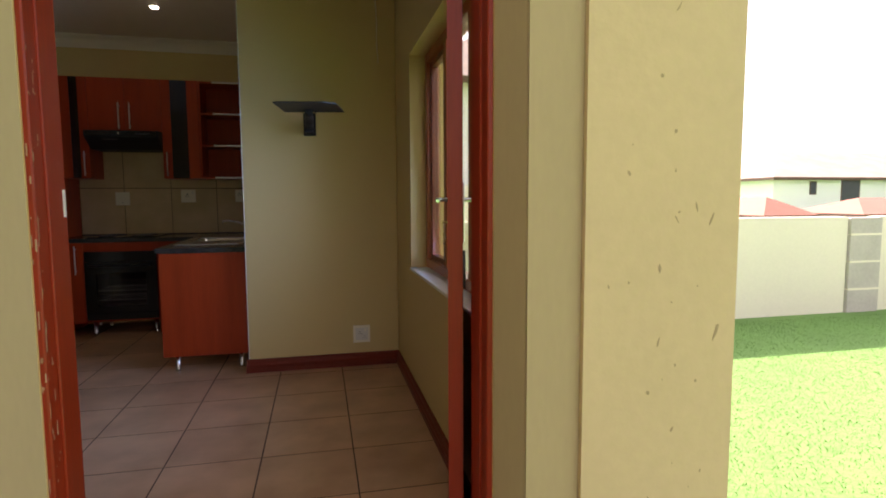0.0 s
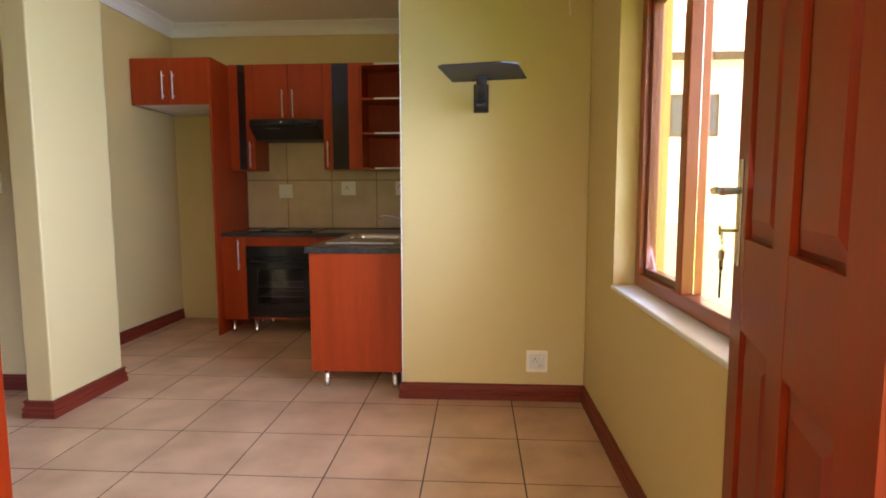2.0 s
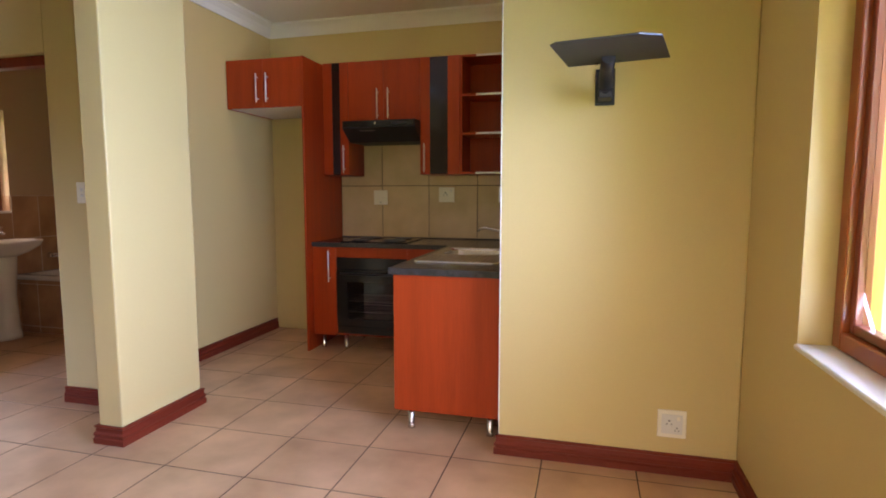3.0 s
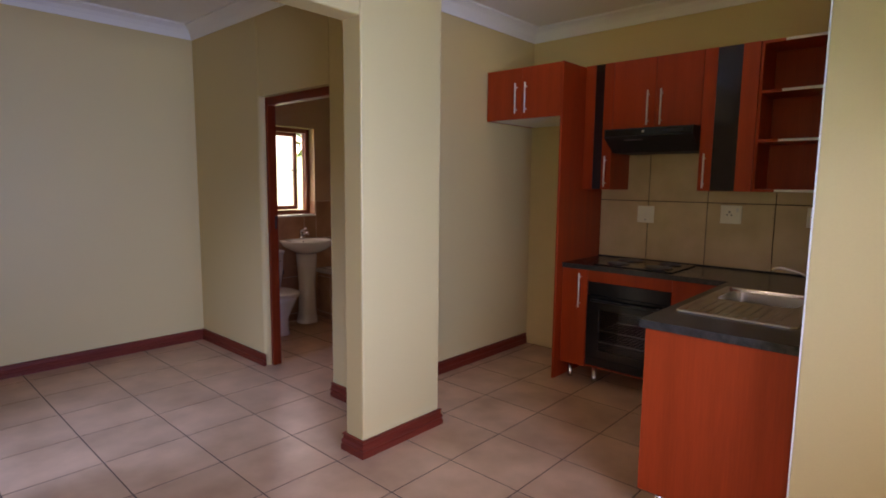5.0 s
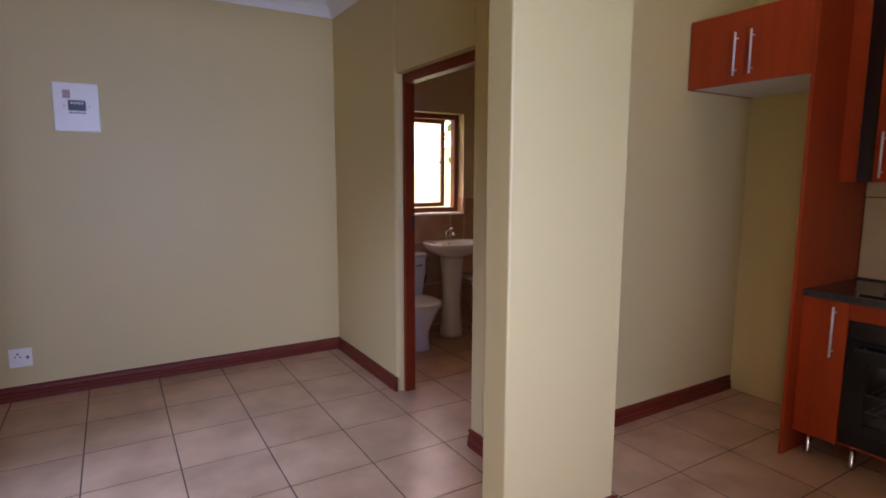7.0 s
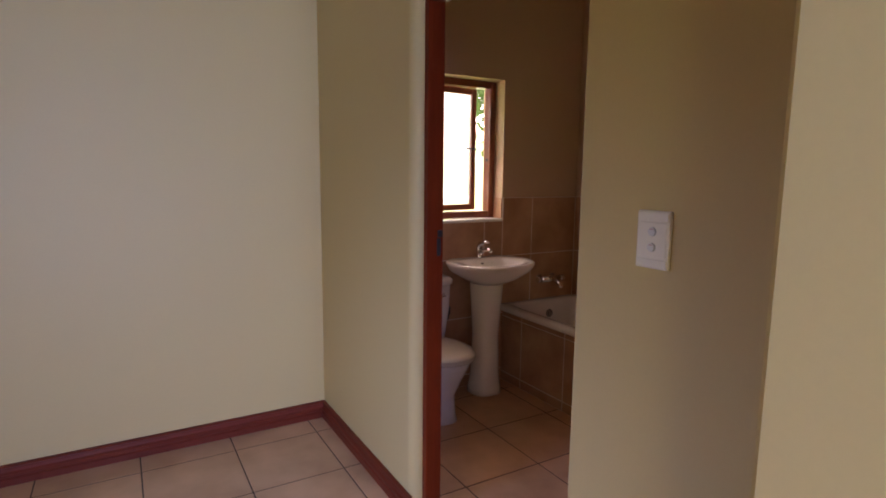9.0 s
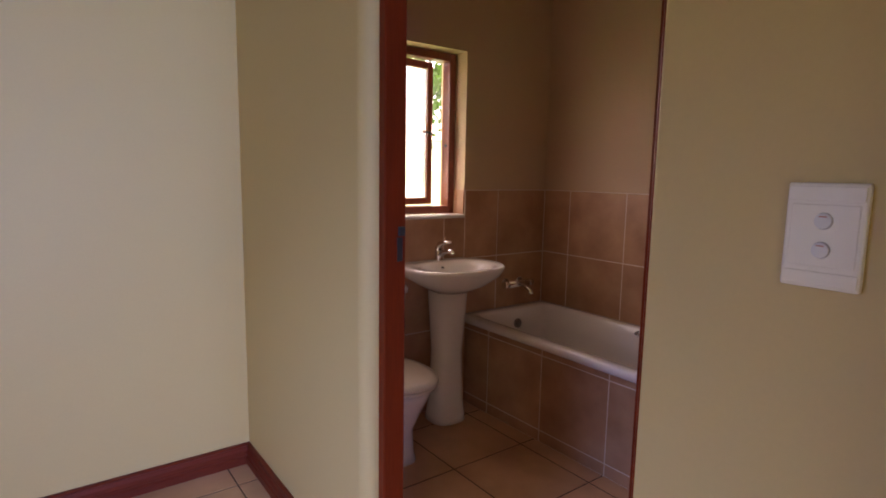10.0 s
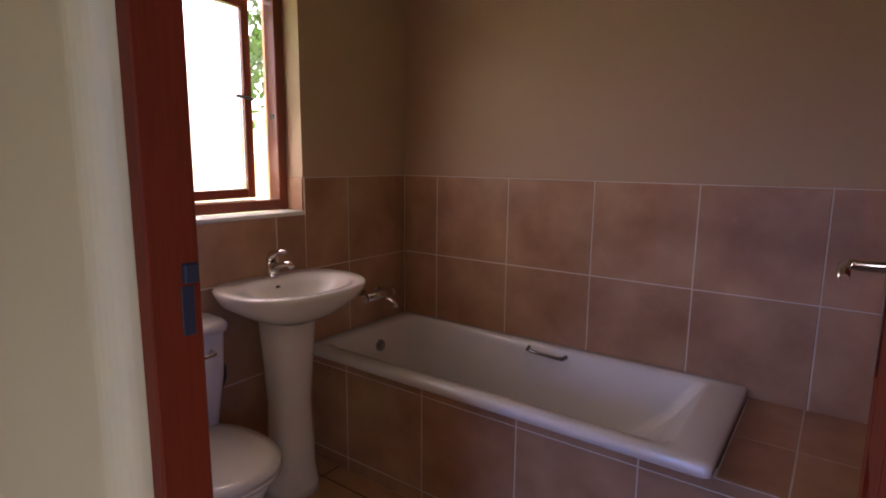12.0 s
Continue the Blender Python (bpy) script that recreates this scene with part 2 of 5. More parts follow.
def tube(bm, points, radius, sides=12, caps=True):
    """A round bar along points; radius may be a list."""
    pts = [Vector(p) for p in points]
    rad = radius if isinstance(radius, (list, tuple)) else [radius] * len(pts)
    rings, ref = [], None
    for i, p in enumerate(pts):
        d = (pts[min(i + 1, len(pts) - 1)] - pts[max(i - 1, 0)]).normalized()
        if ref is None:
            ref = d.orthogonal().normalized()
        ref = (ref - d * ref.dot(d)).normalized()
        side = d.cross(ref)
        rings.append([bm.verts.new(p + rad[i] * (math.cos(a) * ref + math.sin(a) * side))
                      for a in (2 * math.pi * k / sides for k in range(sides))])
    for a, b in zip(rings, rings[1:]):
        for k in range(sides):
            f = bm.faces.new((a[k], a[(k + 1) % sides], b[(k + 1) % sides], b[k]))
            f.smooth = True
    if caps:
        bm.faces.new(rings[0][::-1])
        bm.faces.new(rings[-1])
    return bm


def loft(bm, rings, close_first=True, close_last=True, smooth=True):
    """Skin over closed rings of the same number of points."""
    rs = [[bm.verts.new(p) for p in r] for r in rings]
    k = len(rs[0])
    for a, b in zip(rs, rs[1:]):
        for i in range(k):
            f = bm.faces.new((a[i], a[(i + 1) % k], b[(i + 1) % k], b[i]))
            f.smooth = smooth
    if close_first:
        bm.faces.new(rs[0][::-1]).smooth = smooth
    if close_last:
        bm.faces.new(rs[-1]).smooth = smooth
    return bm


def oval(cx, cy, z, rx, ry, n=32, power=2.0, x0=None, x1=None):
    """A superellipse ring; x0/x1 clamp it flat."""
    out = []
    for i in range(n):
        a = 2 * math.pi * i / n
        c, s = math.cos(a), math.sin(a)
        x = cx + rx * math.copysign(abs(c) ** (2 / power), c)
        y = cy + ry * math.copysign(abs(s) ** (2 / power), s)
        if x0 is not None:
            x = max(x, x0)
        if x1 is not None:
            x = min(x, x1)
        out.append((x, y, z))
    return out


def prism(bm, outline, z0, z1):
    """A straight-sided solid on an xy outline."""
    return loft(bm, [[(x, y, z0) for x, y in outline], [(x, y, z1) for x, y in outline]], smooth=False)


def finish(name, bm, mats, smooth=False):
    bmesh.ops.recalc_face_normals(bm, faces=bm.faces)
    me = bpy.data.meshes.new(name)
    bm.to_mesh(me)
    bm.free()
    for m in mats if isinstance(mats, (list, tuple)) else [mats]:
        me.materials.append(m)
    return me


def part(name, bm, mat, parent, label=""):
    ob = new(name, finish(name, bm, mat))
    ob.parent = parent
    return tagged(ob, label=label)


def thing(name, label, category, group="", at=(0, 0, 0)):
    e = new(name)
    e.empty_display_size = 0.1
    e.location = at
    return tagged(e, label, category, group)


def structure(name, bm, mat, label, category):
    return tagged(new(name, finish(name, bm, mat)), label, category, kind="structure")


def piece(name, me, parent, loc, scale=(1, 1, 1)):
    """One tile, brick or slat on shared mesh data."""
    ob = new(name, me)
    ob.parent = parent
    ob.location, ob.scale = loc, scale
    return ob

# ---- structure ----
# plan: living room x -5.11..0.765, y 1.60..4.315; kitchen x -2.835..-0.325, y 4.49..6.378; bathroom x -5.10..-2.985, y 4.49..6.265
XW, XE, YS, YN = -5.11, 0.765, 1.60, 4.315
KXW, KXE, KYN = -2.835, -0.325, 6.378
BXW, BXE, BYN = -5.10, -2.985, 6.265
CZ, YO = 2.85, 1.345
TOP = CZ + 0.25
WT = 0.12
NY = YN + WT
DX0, DX1, DTOP = -0.365, 0.594, 2.12   # entrance opening
BDX0, BDX1, BDTOP = -3.968, -3.070, 2.142   # bathroom doorway
WY0, WY1, WZ0, WZ1 = 2.20, 3.69, 0.79, 2.14   # east window
BWY0, BWY1, BWZ0, BWZ1 = 4.72, 5.585, 1.127, 2.062   # bathroom window
PX0, PX1 = -3.86, -3.06   # inner doorway in the south wall


def wall_with_hole(x0, x1, y0, y1, z0, z1, along, a0, a1, h0, h1):
    """Boxes of a straight wall round one opening; along says which way the wall runs."""
    def b(p, q, r, s):
        return (p, q, y0, y1, r, s) if along == "x" else (x0, x1, p, q, r, s)
    lo, hi = (x0, x1) if along == "x" else (y0, y1)
    rows = [b(lo, a0, z0, z1), b(a1, hi, z0, z1), b(a0, a1, h1, z1)]
    if h0 > z0:
        rows.append(b(a0, a1, z0, h0))
    return rows


floor = structure("floor", boxes((XW - 0.25, 1.0, YO, 6.7, -0.12, -0.0012)), GROUT, "beige ceramic tile floor with dark grout lines", "floor")


def soft_corner(cx, cy, sx, sy, r=0.018, n=5):
    """Points of a rounded plaster corner at (cx, cy); sx, sy point into the wall."""
    return [(cx + sx * r * (1 - math.sin(radians(90 * k / n))), cy + sy * r * (1 - math.cos(radians(90 * k / n)))) for k in range(n + 1)]


bm = boxes((BDX0, BDX1, YN, NY, BDTOP, TOP))
prism(bm, [(XW - 0.24, YN)] + soft_corner(BDX0, YN, -1, 1, 0.045, 8) + [(BDX0, NY), (XW - 0.24, NY)], 0, TOP)
prism(bm, [(-2.37, YN), (-2.37, NY), (BDX1, NY)] + soft_corner(BDX1, YN, 1, 1, 0.008)[::-1], 0, TOP)
structure("wall_north", bm, WALL, "khaki painted plaster wall with bathroom doorway", "wall")
structure("wall_nib", boxes((-2.37, -2.222, 3.895, 4.492, 0, TOP), bevel=0.008, seg=2), WALL, "khaki painted wall nib between living room and kitchen", "wall")
structure("beam", boxes((-2.368, -2.224, YS, 3.894, 2.32, TOP), bevel=0.006), WALL, "khaki painted beam over the room divide", "beam")
structure("wall_tv", boxes((KXE, XE, YN, 6.6, 0, TOP), bevel=0.006), WALL, "khaki painted corner wall block beside the kitchen", "wall")
structure("wall_west", boxes((XW - 0.24, XW, YO, YN, 0, TOP)), WALL, "khaki painted plaster wall", "wall")
structure("wall_kitchen_west", boxes((KXW - 0.072, KXW, NY, 6.6, 0, TOP)), WALL, "khaki painted kitchen side wall", "wall")
structure("wall_kitchen_north", boxes((KXW, KXE, KYN, 6.6, 0, TOP)), WALL, "khaki painted kitchen back wall", "wall")
structure("wall_east", boxes(*wall_with_hole(XE, 1.0, YS, 6.6, 0, TOP, "y", WY0, WY1, WZ0, WZ1)), WALL, "khaki painted wall with wooden window", "wall")
lo, hi = XW - 0.24, 1.0
FY = YO + 0.002
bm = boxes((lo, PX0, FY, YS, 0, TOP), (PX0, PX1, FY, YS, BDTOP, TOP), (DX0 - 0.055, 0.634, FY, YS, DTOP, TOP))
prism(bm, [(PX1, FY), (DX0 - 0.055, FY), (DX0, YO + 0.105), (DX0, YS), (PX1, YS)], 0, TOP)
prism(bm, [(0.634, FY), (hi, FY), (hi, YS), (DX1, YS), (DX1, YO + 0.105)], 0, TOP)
# Reveal faces take the darkened plaster, which paints in their shade.
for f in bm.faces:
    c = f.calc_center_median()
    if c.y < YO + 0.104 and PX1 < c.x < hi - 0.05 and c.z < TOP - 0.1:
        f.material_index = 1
structure("wall_south", bm, [WALL, PLASTER_SHADED], "khaki painted wall with the entrance doorway", "wall")
# outside skins: smooth surround of the doorway, rough plaster beyond
SL, SR = -0.512, 0.762
structure("door_surround", boxes((SL, DX0 - 0.056, YO - 0.008, YO + 0.001, -0.17, DTOP + 0.12), (0.635, SR, YO - 0.008, YO + 0.001, -0.17, DTOP + 0.12), (DX0 - 0.056, 0.635, YO - 0.008, YO + 0.001, DTOP, DTOP + 0.12)), PLASTER_SHADED,
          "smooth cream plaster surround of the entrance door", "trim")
for r in ((lo, SL - 0.001, YO - 0.022, YO + 0.001, -0.3, TOP), (SR + 0.001, 1.155, YO - 0.022, YO + 0.001, -0.3, TOP), (SL, SR, YO - 0.022, YO + 0.001, DTOP + 0.122, TOP),
          (1.002, 1.155, YO + 0.001, YO + 0.42, -0.3, TOP)):
    structure("wall_outside", boxes(r), PLASTER, "rough cream outside plaster with chips", "wall")
structure("wall_bath_west", boxes(*wall_with_hole(BXW - 0.24, BXW, NY, 6.6, 0, TOP, "y", BWY0, BWY1, BWZ0, BWZ1)), BATH_WALL, "taupe painted bathroom wall with a window", "wall")
structure("wall_bath_north", boxes((BXW, BXE, BYN, 6.6, 0, TOP)), BATH_WALL, "taupe painted bathroom back wall", "wall")
structure("wall_bath_east", boxes((BXE, KXW - 0.074, NY, 6.6, 0, TOP)), BATH_WALL, "taupe painted bathroom side wall", "wall")
structure("wall_bath_south", boxes(*wall_with_hole(BXW, BXE, NY, NY + 0.008, 0, CZ, "x", BDX0, BDX1, 0, BDTOP)), BATH_WALL, "taupe painted inside of the doorway wall", "wall")
structure("wall_passage", boxes((PX0 - 0.9, PX0 - 0.8, 0.2, YO, 0, TOP), (PX1 + 0.8, PX1 + 0.9, 0.2, YO, 0, TOP), (PX0 - 0.9, PX1 + 0.9, 0.1, 0.2, 0, TOP), (PX0 - 0.9, PX1 + 0.9, 0.1, YO, -0.1, 0)), WALL, "plain wall behind the inner doorway", "wall")
structure("ceiling", boxes((XW - 0.3, 1.05, YO, 6.65, CZ, TOP + 0.02), (PX0 - 0.9, PX1 + 0.9, 0.1, YO, 2.5, 2.6)), CEIL, "white painted ceiling", "ceiling")


def cornice_run(bm, p, q, inward):
    """A coved moulding between wall and ceiling from p to q; inward points into the room."""
    d, n = (Vector(q) - Vector(p)).normalized(), Vector(inward)
    prof = [(0, -0.11), (0.012, -0.11), (0.018, -0.095), (0.030, -0.070), (0.055, -0.040), (0.085, -0.022), (0.10, -0.016), (0.10, 0.0), (0, 0.0)]
    rings = []
    for e, s in ((Vector(p), 1), (Vector(q), -1)):
        rings.append([e + n * a + d * (s * a * 0.0) + Vector((0, 0, CZ + b)) for a, b in prof])
    loft(bm, rings, smooth=False)


bm = bmesh.new()
for p, q, n in (((XW, YN, 0), (-2.37, YN, 0), (0, -1, 0)), ((XW, YS, 0), (XW, YN, 0), (1, 0, 0)), ((XW, YS, 0), (-2.37, YS, 0), (0, 1, 0)),
                ((-2.37, YS, 0), (-2.37, YN, 0), (-1, 0, 0)), ((-2.222, YS, 0), (-2.222, NY, 0), (1, 0, 0)), ((-2.222, YS, 0), (XE, YS, 0), (0, 1, 0)),
                ((XE, YS, 0), (XE, YN, 0), (-1, 0, 0)), ((KXE, YN, 0), (XE, YN, 0), (0, -1, 0)), ((KXE, YN - 0.1, 0), (KXE, KYN, 0), (-1, 0, 0)),
                ((KXW, KYN, 0), (KXE, KYN, 0), (0, -1, 0)), ((KXW, NY, 0), (KXW, KYN, 0), (1, 0, 0)), ((KXW, NY, 0), (-2.222, NY, 0), (0, 1, 0))):
    cornice_run(bm, p, q, n)
structure("cornice", bm, CORNICE, "white coved plaster cornice", "cornice")


def skirting(name, p, q, inward, m0=0, m1=0, h=0.098):
    """m0, m1: mitres, -1 / 1 round an outer corner at the start / end."""
    d, n = (Vector(q) - Vector(p)).normalized(), Vector(inward)
    prof = [(0, 0.0), (0.022, 0.0), (0.022, 0.030), (0.017, 0.035), (0.017, 0.040), (0.021, 0.046), (0.021, 0.055), (0.013, 0.064), (0.011, h - 0.015), (0.017, h - 0.009), (0.017, h - 0.003), (0.013, h), (0, h)]
    bm = bmesh.new()
    loft(bm, [[Vector(e) + n * a + d * (m * a) + Vector((0, 0, b + 0.0005)) for a, b in prof] for e, m in ((p, m0), (q, m1))], smooth=False)
    return structure(name, bm, SKIRT, "dark red stained timber skirting board", "skirting")


NE = 4.492
for i, (p, q, n, m0, m1) in enumerate((((XW, YN, 0), (BDX0, YN, 0), (0, -1, 0), 1, 0), ((BDX1, YN, 0), (-2.37, YN, 0), (0, -1, 0), 0, 0), ((XW, YS, 0), (XW, YN, 0), (1, 0, 0), 0, -1),
                                       ((-2.37, 3.895, 0), (-2.222, 3.895, 0), (0, -1, 0), -1, 1), ((-2.222, 3.895, 0), (-2.222, NE, 0), (1, 0, 0), -1, 1), ((-2.37, 3.895, 0), (-2.37, YN, 0), (-1, 0, 0), -1, 0),
                                       ((KXE, YN, 0), (XE, YN, 0), (0, -1, 0), -1, -1), ((XE, YS, 0), (XE, YN, 0), (-1, 0, 0), 0, -1), ((KXW, NY, 0), (KXW, KYN - 0.02, 0), (1, 0, 0), 0, 0),
                                       ((XW, YS, 0), (PX0 - 0.06, YS, 0), (0, 1, 0), 1, 0), ((PX1 + 0.06, YS, 0), (DX0, YS, 0), (0, 1, 0), 0, 0))):
    skirting("baseboard_%d" % (i + 1), p, q, n, m0, m1)

# outside ground, porch slab, garden wall
GZ = -0.25
structure("ground", boxes((-150, 150, -150, 150, GZ - 0.3, GZ)), GRASS, "sunlit green lawn and ground to the horizon", "ground")
structure("porch", boxes((-4.0, 1.0, -1.6, YO - 0.015, GZ - 0.1, -0.17), bevel=0.01), CONCRETE, "grey concrete porch slab before the entrance", "porch")
structure("threshold", boxes((DX0, DX1, YO - 0.01, YS, -0.17, -0.003), bevel=0.004), CONCRETE, "concrete door threshold", "threshold")
# Added out of view: blocks the western sky from the door reveal.
structure("porch_shade_wall", boxes((-1.10, -0.90, -3.2, YO - 0.024, GZ - 0.05, TOP)), PLASTER, "unseen plain cream wall added to shade the door reveal", "wall")
GWY = 5.98
structure("garden_wall", boxes((1.3, 6.855, GWY, GWY + 0.2, GZ - 0.1, 1.0), (7.375, 22.0, GWY + 0.02, GWY + 0.2, GZ - 0.1, 1.0), (9.6, 9.8, -25, GWY, GZ - 0.1, 1.0), (1.05, 9.8, 13.0, 13.2, GZ - 0.1, 1.6), bevel=0.01), CREAM, "cream painted garden boundary wall", "wall")

# ---- doors and windows ----
def panel_leaf(parent, w, h, t, mat, name="leaf"):
    """A six-panel leaf: x across its thickness 0..t, y along its width 0..w, z up."""
    bm = bmesh.new()
    st, mid = 0.115, 0.10
    rows = ((0.0, 0.20), (0.93, 1.13), (1.72, 1.81), (h - 0.11, h))
    for y0, y1 in ((0, st), (w - st, w), (w / 2 - mid / 2, w / 2 + mid / 2)):
        box(bm, 0, t, y0, y1, 0.006, h)
    for z0, z1 in rows:
        for y0, y1 in ((st, w / 2 - mid / 2), (w / 2 + mid / 2, w - st)):
            box(bm, 0.0005, t - 0.0005, y0, y1, max(z0, 0.006), z1)
    leaf = part(name, bm, mat, parent)
    for (a, b), (c, d) in zip(rows, rows[1:]):
        for y0, y1 in ((st, w / 2 - mid / 2), (w / 2 + mid / 2, w - st)):
            pb = bmesh.new()
            for side in (0, 1):
                x_in, x_out = (0.013, 0.003) if side == 0 else (t - 0.013, t - 0.003)
                g = 0.045
                loft(pb, [[(x_in, y0, b), (x_in, y1, b), (x_in, y1, c), (x_in, y0, c)],
                          [(x_in, y0 + 0.012, b + 0.012), (x_in, y1 - 0.012, b + 0.012), (x_in, y1 - 0.012, c - 0.012), (x_in, y0 + 0.012, c - 0.012)],
                          [(x_out, y0 + g, b + g), (x_out, y1 - g, b + g), (x_out, y1 - g, c - g), (x_out, y0 + g, c - g)]], smooth=False)
            part("panel", pb, mat, leaf)
    return leaf


def lever(parent, side, y, z, t, toward, mat=CHROME):
    """Back plate and lever on one face of a leaf; toward: the way the lever points along y."""
    s = -1 if side == 0 else 1
    x = 0 if side == 0 else t
    bm = boxes((min(x, x + s * 0.006), max(x, x + s * 0.006), y - 0.021, y + 0.021, z - 0.17, z + 0.07), bevel=0.002)
    plate = part("lock_plate", bm, mat, parent, "satin metal lock plate")
    bm = bmesh.new()
    tube(bm, [(x + s * 0.005, y, z), (x + s * 0.050, y, z), (x + s * 0.058, y + toward * 0.010, z), (x + s * 0.058, y + toward * 0.07, z + 0.001), (x + s * 0.056, y + toward * 0.118, z - 0.004)], [0.009, 0.009, 0.0095, 0.009, 0.007], 10)
    part("door_handle", bm, mat, plate)
    return plate


def jambs(parent, x0, x1, y0, y1, top, w, mat):
    """Two jambs and a head with a rebate, as parts."""
    for nm, r in (("jamb", (x0, x0 + w)), ("jamb", (x1 - w, x1))):
        bm = boxes((r[0], r[1], y0, y1, 0.0, top), bevel=0.003)
        part(nm, bm, mat, parent)
    part("head", boxes((x0 + w, x1 - w, y0, y1, top - w, top), bevel=0.003), mat, parent)


# entrance: frame and open leaf
FY0 = YO + 0.112
door_1 = thing("door_frame", "red varnished timber entrance door frame, paint worn", "door frame", at=(0, 0, 0))
rnd = random.Random(4)
for x0, x1, s in ((DX0 - 0.002, -0.353, 1), (0.580, DX1 + 0.002, -1)):
    bm = boxes((x0, x1, FY0, YS - 0.002, -0.003, DTOP + 0.002), bevel=0.003)
    ex = x1 if s == 1 else x0
    box(bm, min(ex - s * 0.006, ex + s * 0.005), max(ex - s * 0.006, ex + s * 0.005), FY0 + 0.045, FY0 + 0.092, -0.003, DTOP - 0.02, bevel=0.002)
    part("jamb", bm, DOORWOOD, door_1)
part("head", boxes((-0.350, 0.578, FY0, YS - 0.002, DTOP - 0.04, DTOP + 0.002), bevel=0.003), DOORWOOD, door_1)
bm = bmesh.new()
for i in range(130):
    z = 0.1 + 2.0 * rnd.random()
    y = FY0 + rnd.choice((0.003, 0.006, 0.022, 0.046, 0.050, 0.072)) + 0.010 * rnd.random()
    hh = rnd.choice((0.003, 0.005, 0.009, 0.016, 0.035)) * (0.5 + rnd.random())
    box(bm, -0.3535, -0.3524, y, y + 0.0008 + 0.0022 * rnd.random() ** 2, z, z + hh)
for i in range(26):
    z = 0.1 + 2.0 * rnd.random()
    hh = 0.004 + 0.035 * rnd.random() ** 2
    x = DX0 + 0.001 + 0.008 * rnd.random()
    box(bm, x, x + 0.001 + 0.0025 * rnd.random(), FY0 - 0.0008, FY0 + 0.001, z, z + hh)
part("wear", bm, CHIP, door_1, "scuffed bare wood")
part("strike_plate", boxes((-0.3532, -0.3515, FY0 + 0.122, FY0 + 0.134, 1.205, 1.265), bevel=0.0006), HANDLE, door_1, "satin steel strike plate")
leaf_door = thing("entrance_door", "open red varnished six-panel timber door with keys in its lock", "door")
leaf_door.matrix_world = pose(0.527, 1.640, 0.004, 0, 0, -14.8)
LT = 0.040
leaf = panel_leaf(leaf_door, 0.813, 2.06, LT, DOORWOOD)
plate = lever(leaf_door, 0, 0.755, 1.235, LT, -1)
lever(leaf_door, 1, 0.755, 1.235, LT, -1)
bm = bmesh.new()
tube(bm, [(-0.006, 0.755, 1.145), (-0.040, 0.755, 1.145)], 0.004, 8)
tube(bm, [(-0.040, 0.755, 1.145), (-0.043, 0.755, 1.145)], 0.012, 12)
part("key", bm, BRASS, plate, "brass key in the lock")
keys = thing("key_ring", "brass keys and black tag hanging from the door lock", "keys")
keys.matrix_world = leaf_door.matrix_world.copy()
bm = bmesh.new()
tube(bm, [(-0.036, 0.755 + 0.014 * math.cos(a), 1.125 + 0.014 * math.sin(a)) for a in (2 * math.pi * k / 14 for k in range(15))], 0.0012, 6, caps=False)
part("ring", bm, CHROME, keys)
for dy, dz, mt, ln, a in ((-0.012, 1.075, BRASS, 0.055, 18), (0.010, 1.07, HANDLE, 0.05, -12), (0.0, 1.03, PLASTIC_DARK, 0.085, 4)):
    bm = bmesh.new()
    box(bm, -0.038, -0.034, -0.005, 0.005, -ln / 2, ln / 2, bevel=0.001)
    box(bm, -0.039, -0.033, -0.011, 0.011, ln / 2 - 0.018, ln / 2 + 0.004, bevel=0.002)
    bmesh.ops.transform(bm, matrix=Matrix.Translation((0, 0.755 + dy, dz)) @ Matrix.Rotation(radians(a), 4, "X"), verts=bm.verts)
    part("key" if mt != PLASTIC_DARK else "tag", bm, mt, keys)
for z in (0.22, 1.05, 1.85):
    bm = bmesh.new()
    tube(bm, [(LT + 0.003, 0.004, z - 0.05), (LT + 0.003, 0.004, z + 0.05)], 0.0045, 10)
    part("hinge", bm, IRON, leaf_door, "dark steel butt hinge")

# bathroom doorway: frame and open leaf
frame_b = thing("door_frame", "dark red timber frame of the bathroom doorway", "door frame")
part("jamb", boxes((BDX0 + 0.001, -3.934, YN + 0.046, NY - 0.002, 0, BDTOP - 0.002), bevel=0.003), DARKDOOR, frame_b)
part("jamb", boxes((-3.122, BDX1 - 0.001, YN + 0.078, NY - 0.002, 0, BDTOP - 0.002), bevel=0.003), DARKDOOR, frame_b)
part("head", boxes((-3.934, -3.122, YN + 0.048, NY - 0.002, BDTOP - 0.062, BDTOP - 0.002), bevel=0.003), DARKDOOR, frame_b)
part("strike_plate", boxes((-3.9338, -3.9315, NY - 0.032, NY - 0.014, 1.12, 1.19), bevel=0.0008), IRON, frame_b, "dull dark steel strike plate")
part("keeper", boxes((-3.9338, -3.922, NY - 0.030, NY - 0.010, 1.195, 1.222), bevel=0.002), IRON, frame_b)
leaf_b = thing("bathroom_door", "open dark red timber bathroom door with chrome lever", "door")
leaf_b.matrix_world = pose(-3.160, NY + 0.012, 0.008, 0, 0, -1.2)
panel_leaf(leaf_b, 0.70, 2.03, LT, DARKDOOR)
lever(leaf_b, 0, 0.645, 1.20, LT, -1)
lever(leaf_b, 1, 0.645, 1.20, LT, -1)

# inner doorway in the south wall with its leaf standing open
frame_c = thing("door_frame", "dark red timber frame of an inner doorway", "door frame")
jambs(frame_c, PX0 + 0.001, PX1 - 0.001, YS - 0.12, YS + 0.004, BDTOP - 0.002, 0.05, DARKDOOR)
leaf_c = thing("inner_door", "open dark red timber inner door", "door")
leaf_c.matrix_world = pose(-3.110, YS + 0.006, 0.008, 0, 0, 1.0)
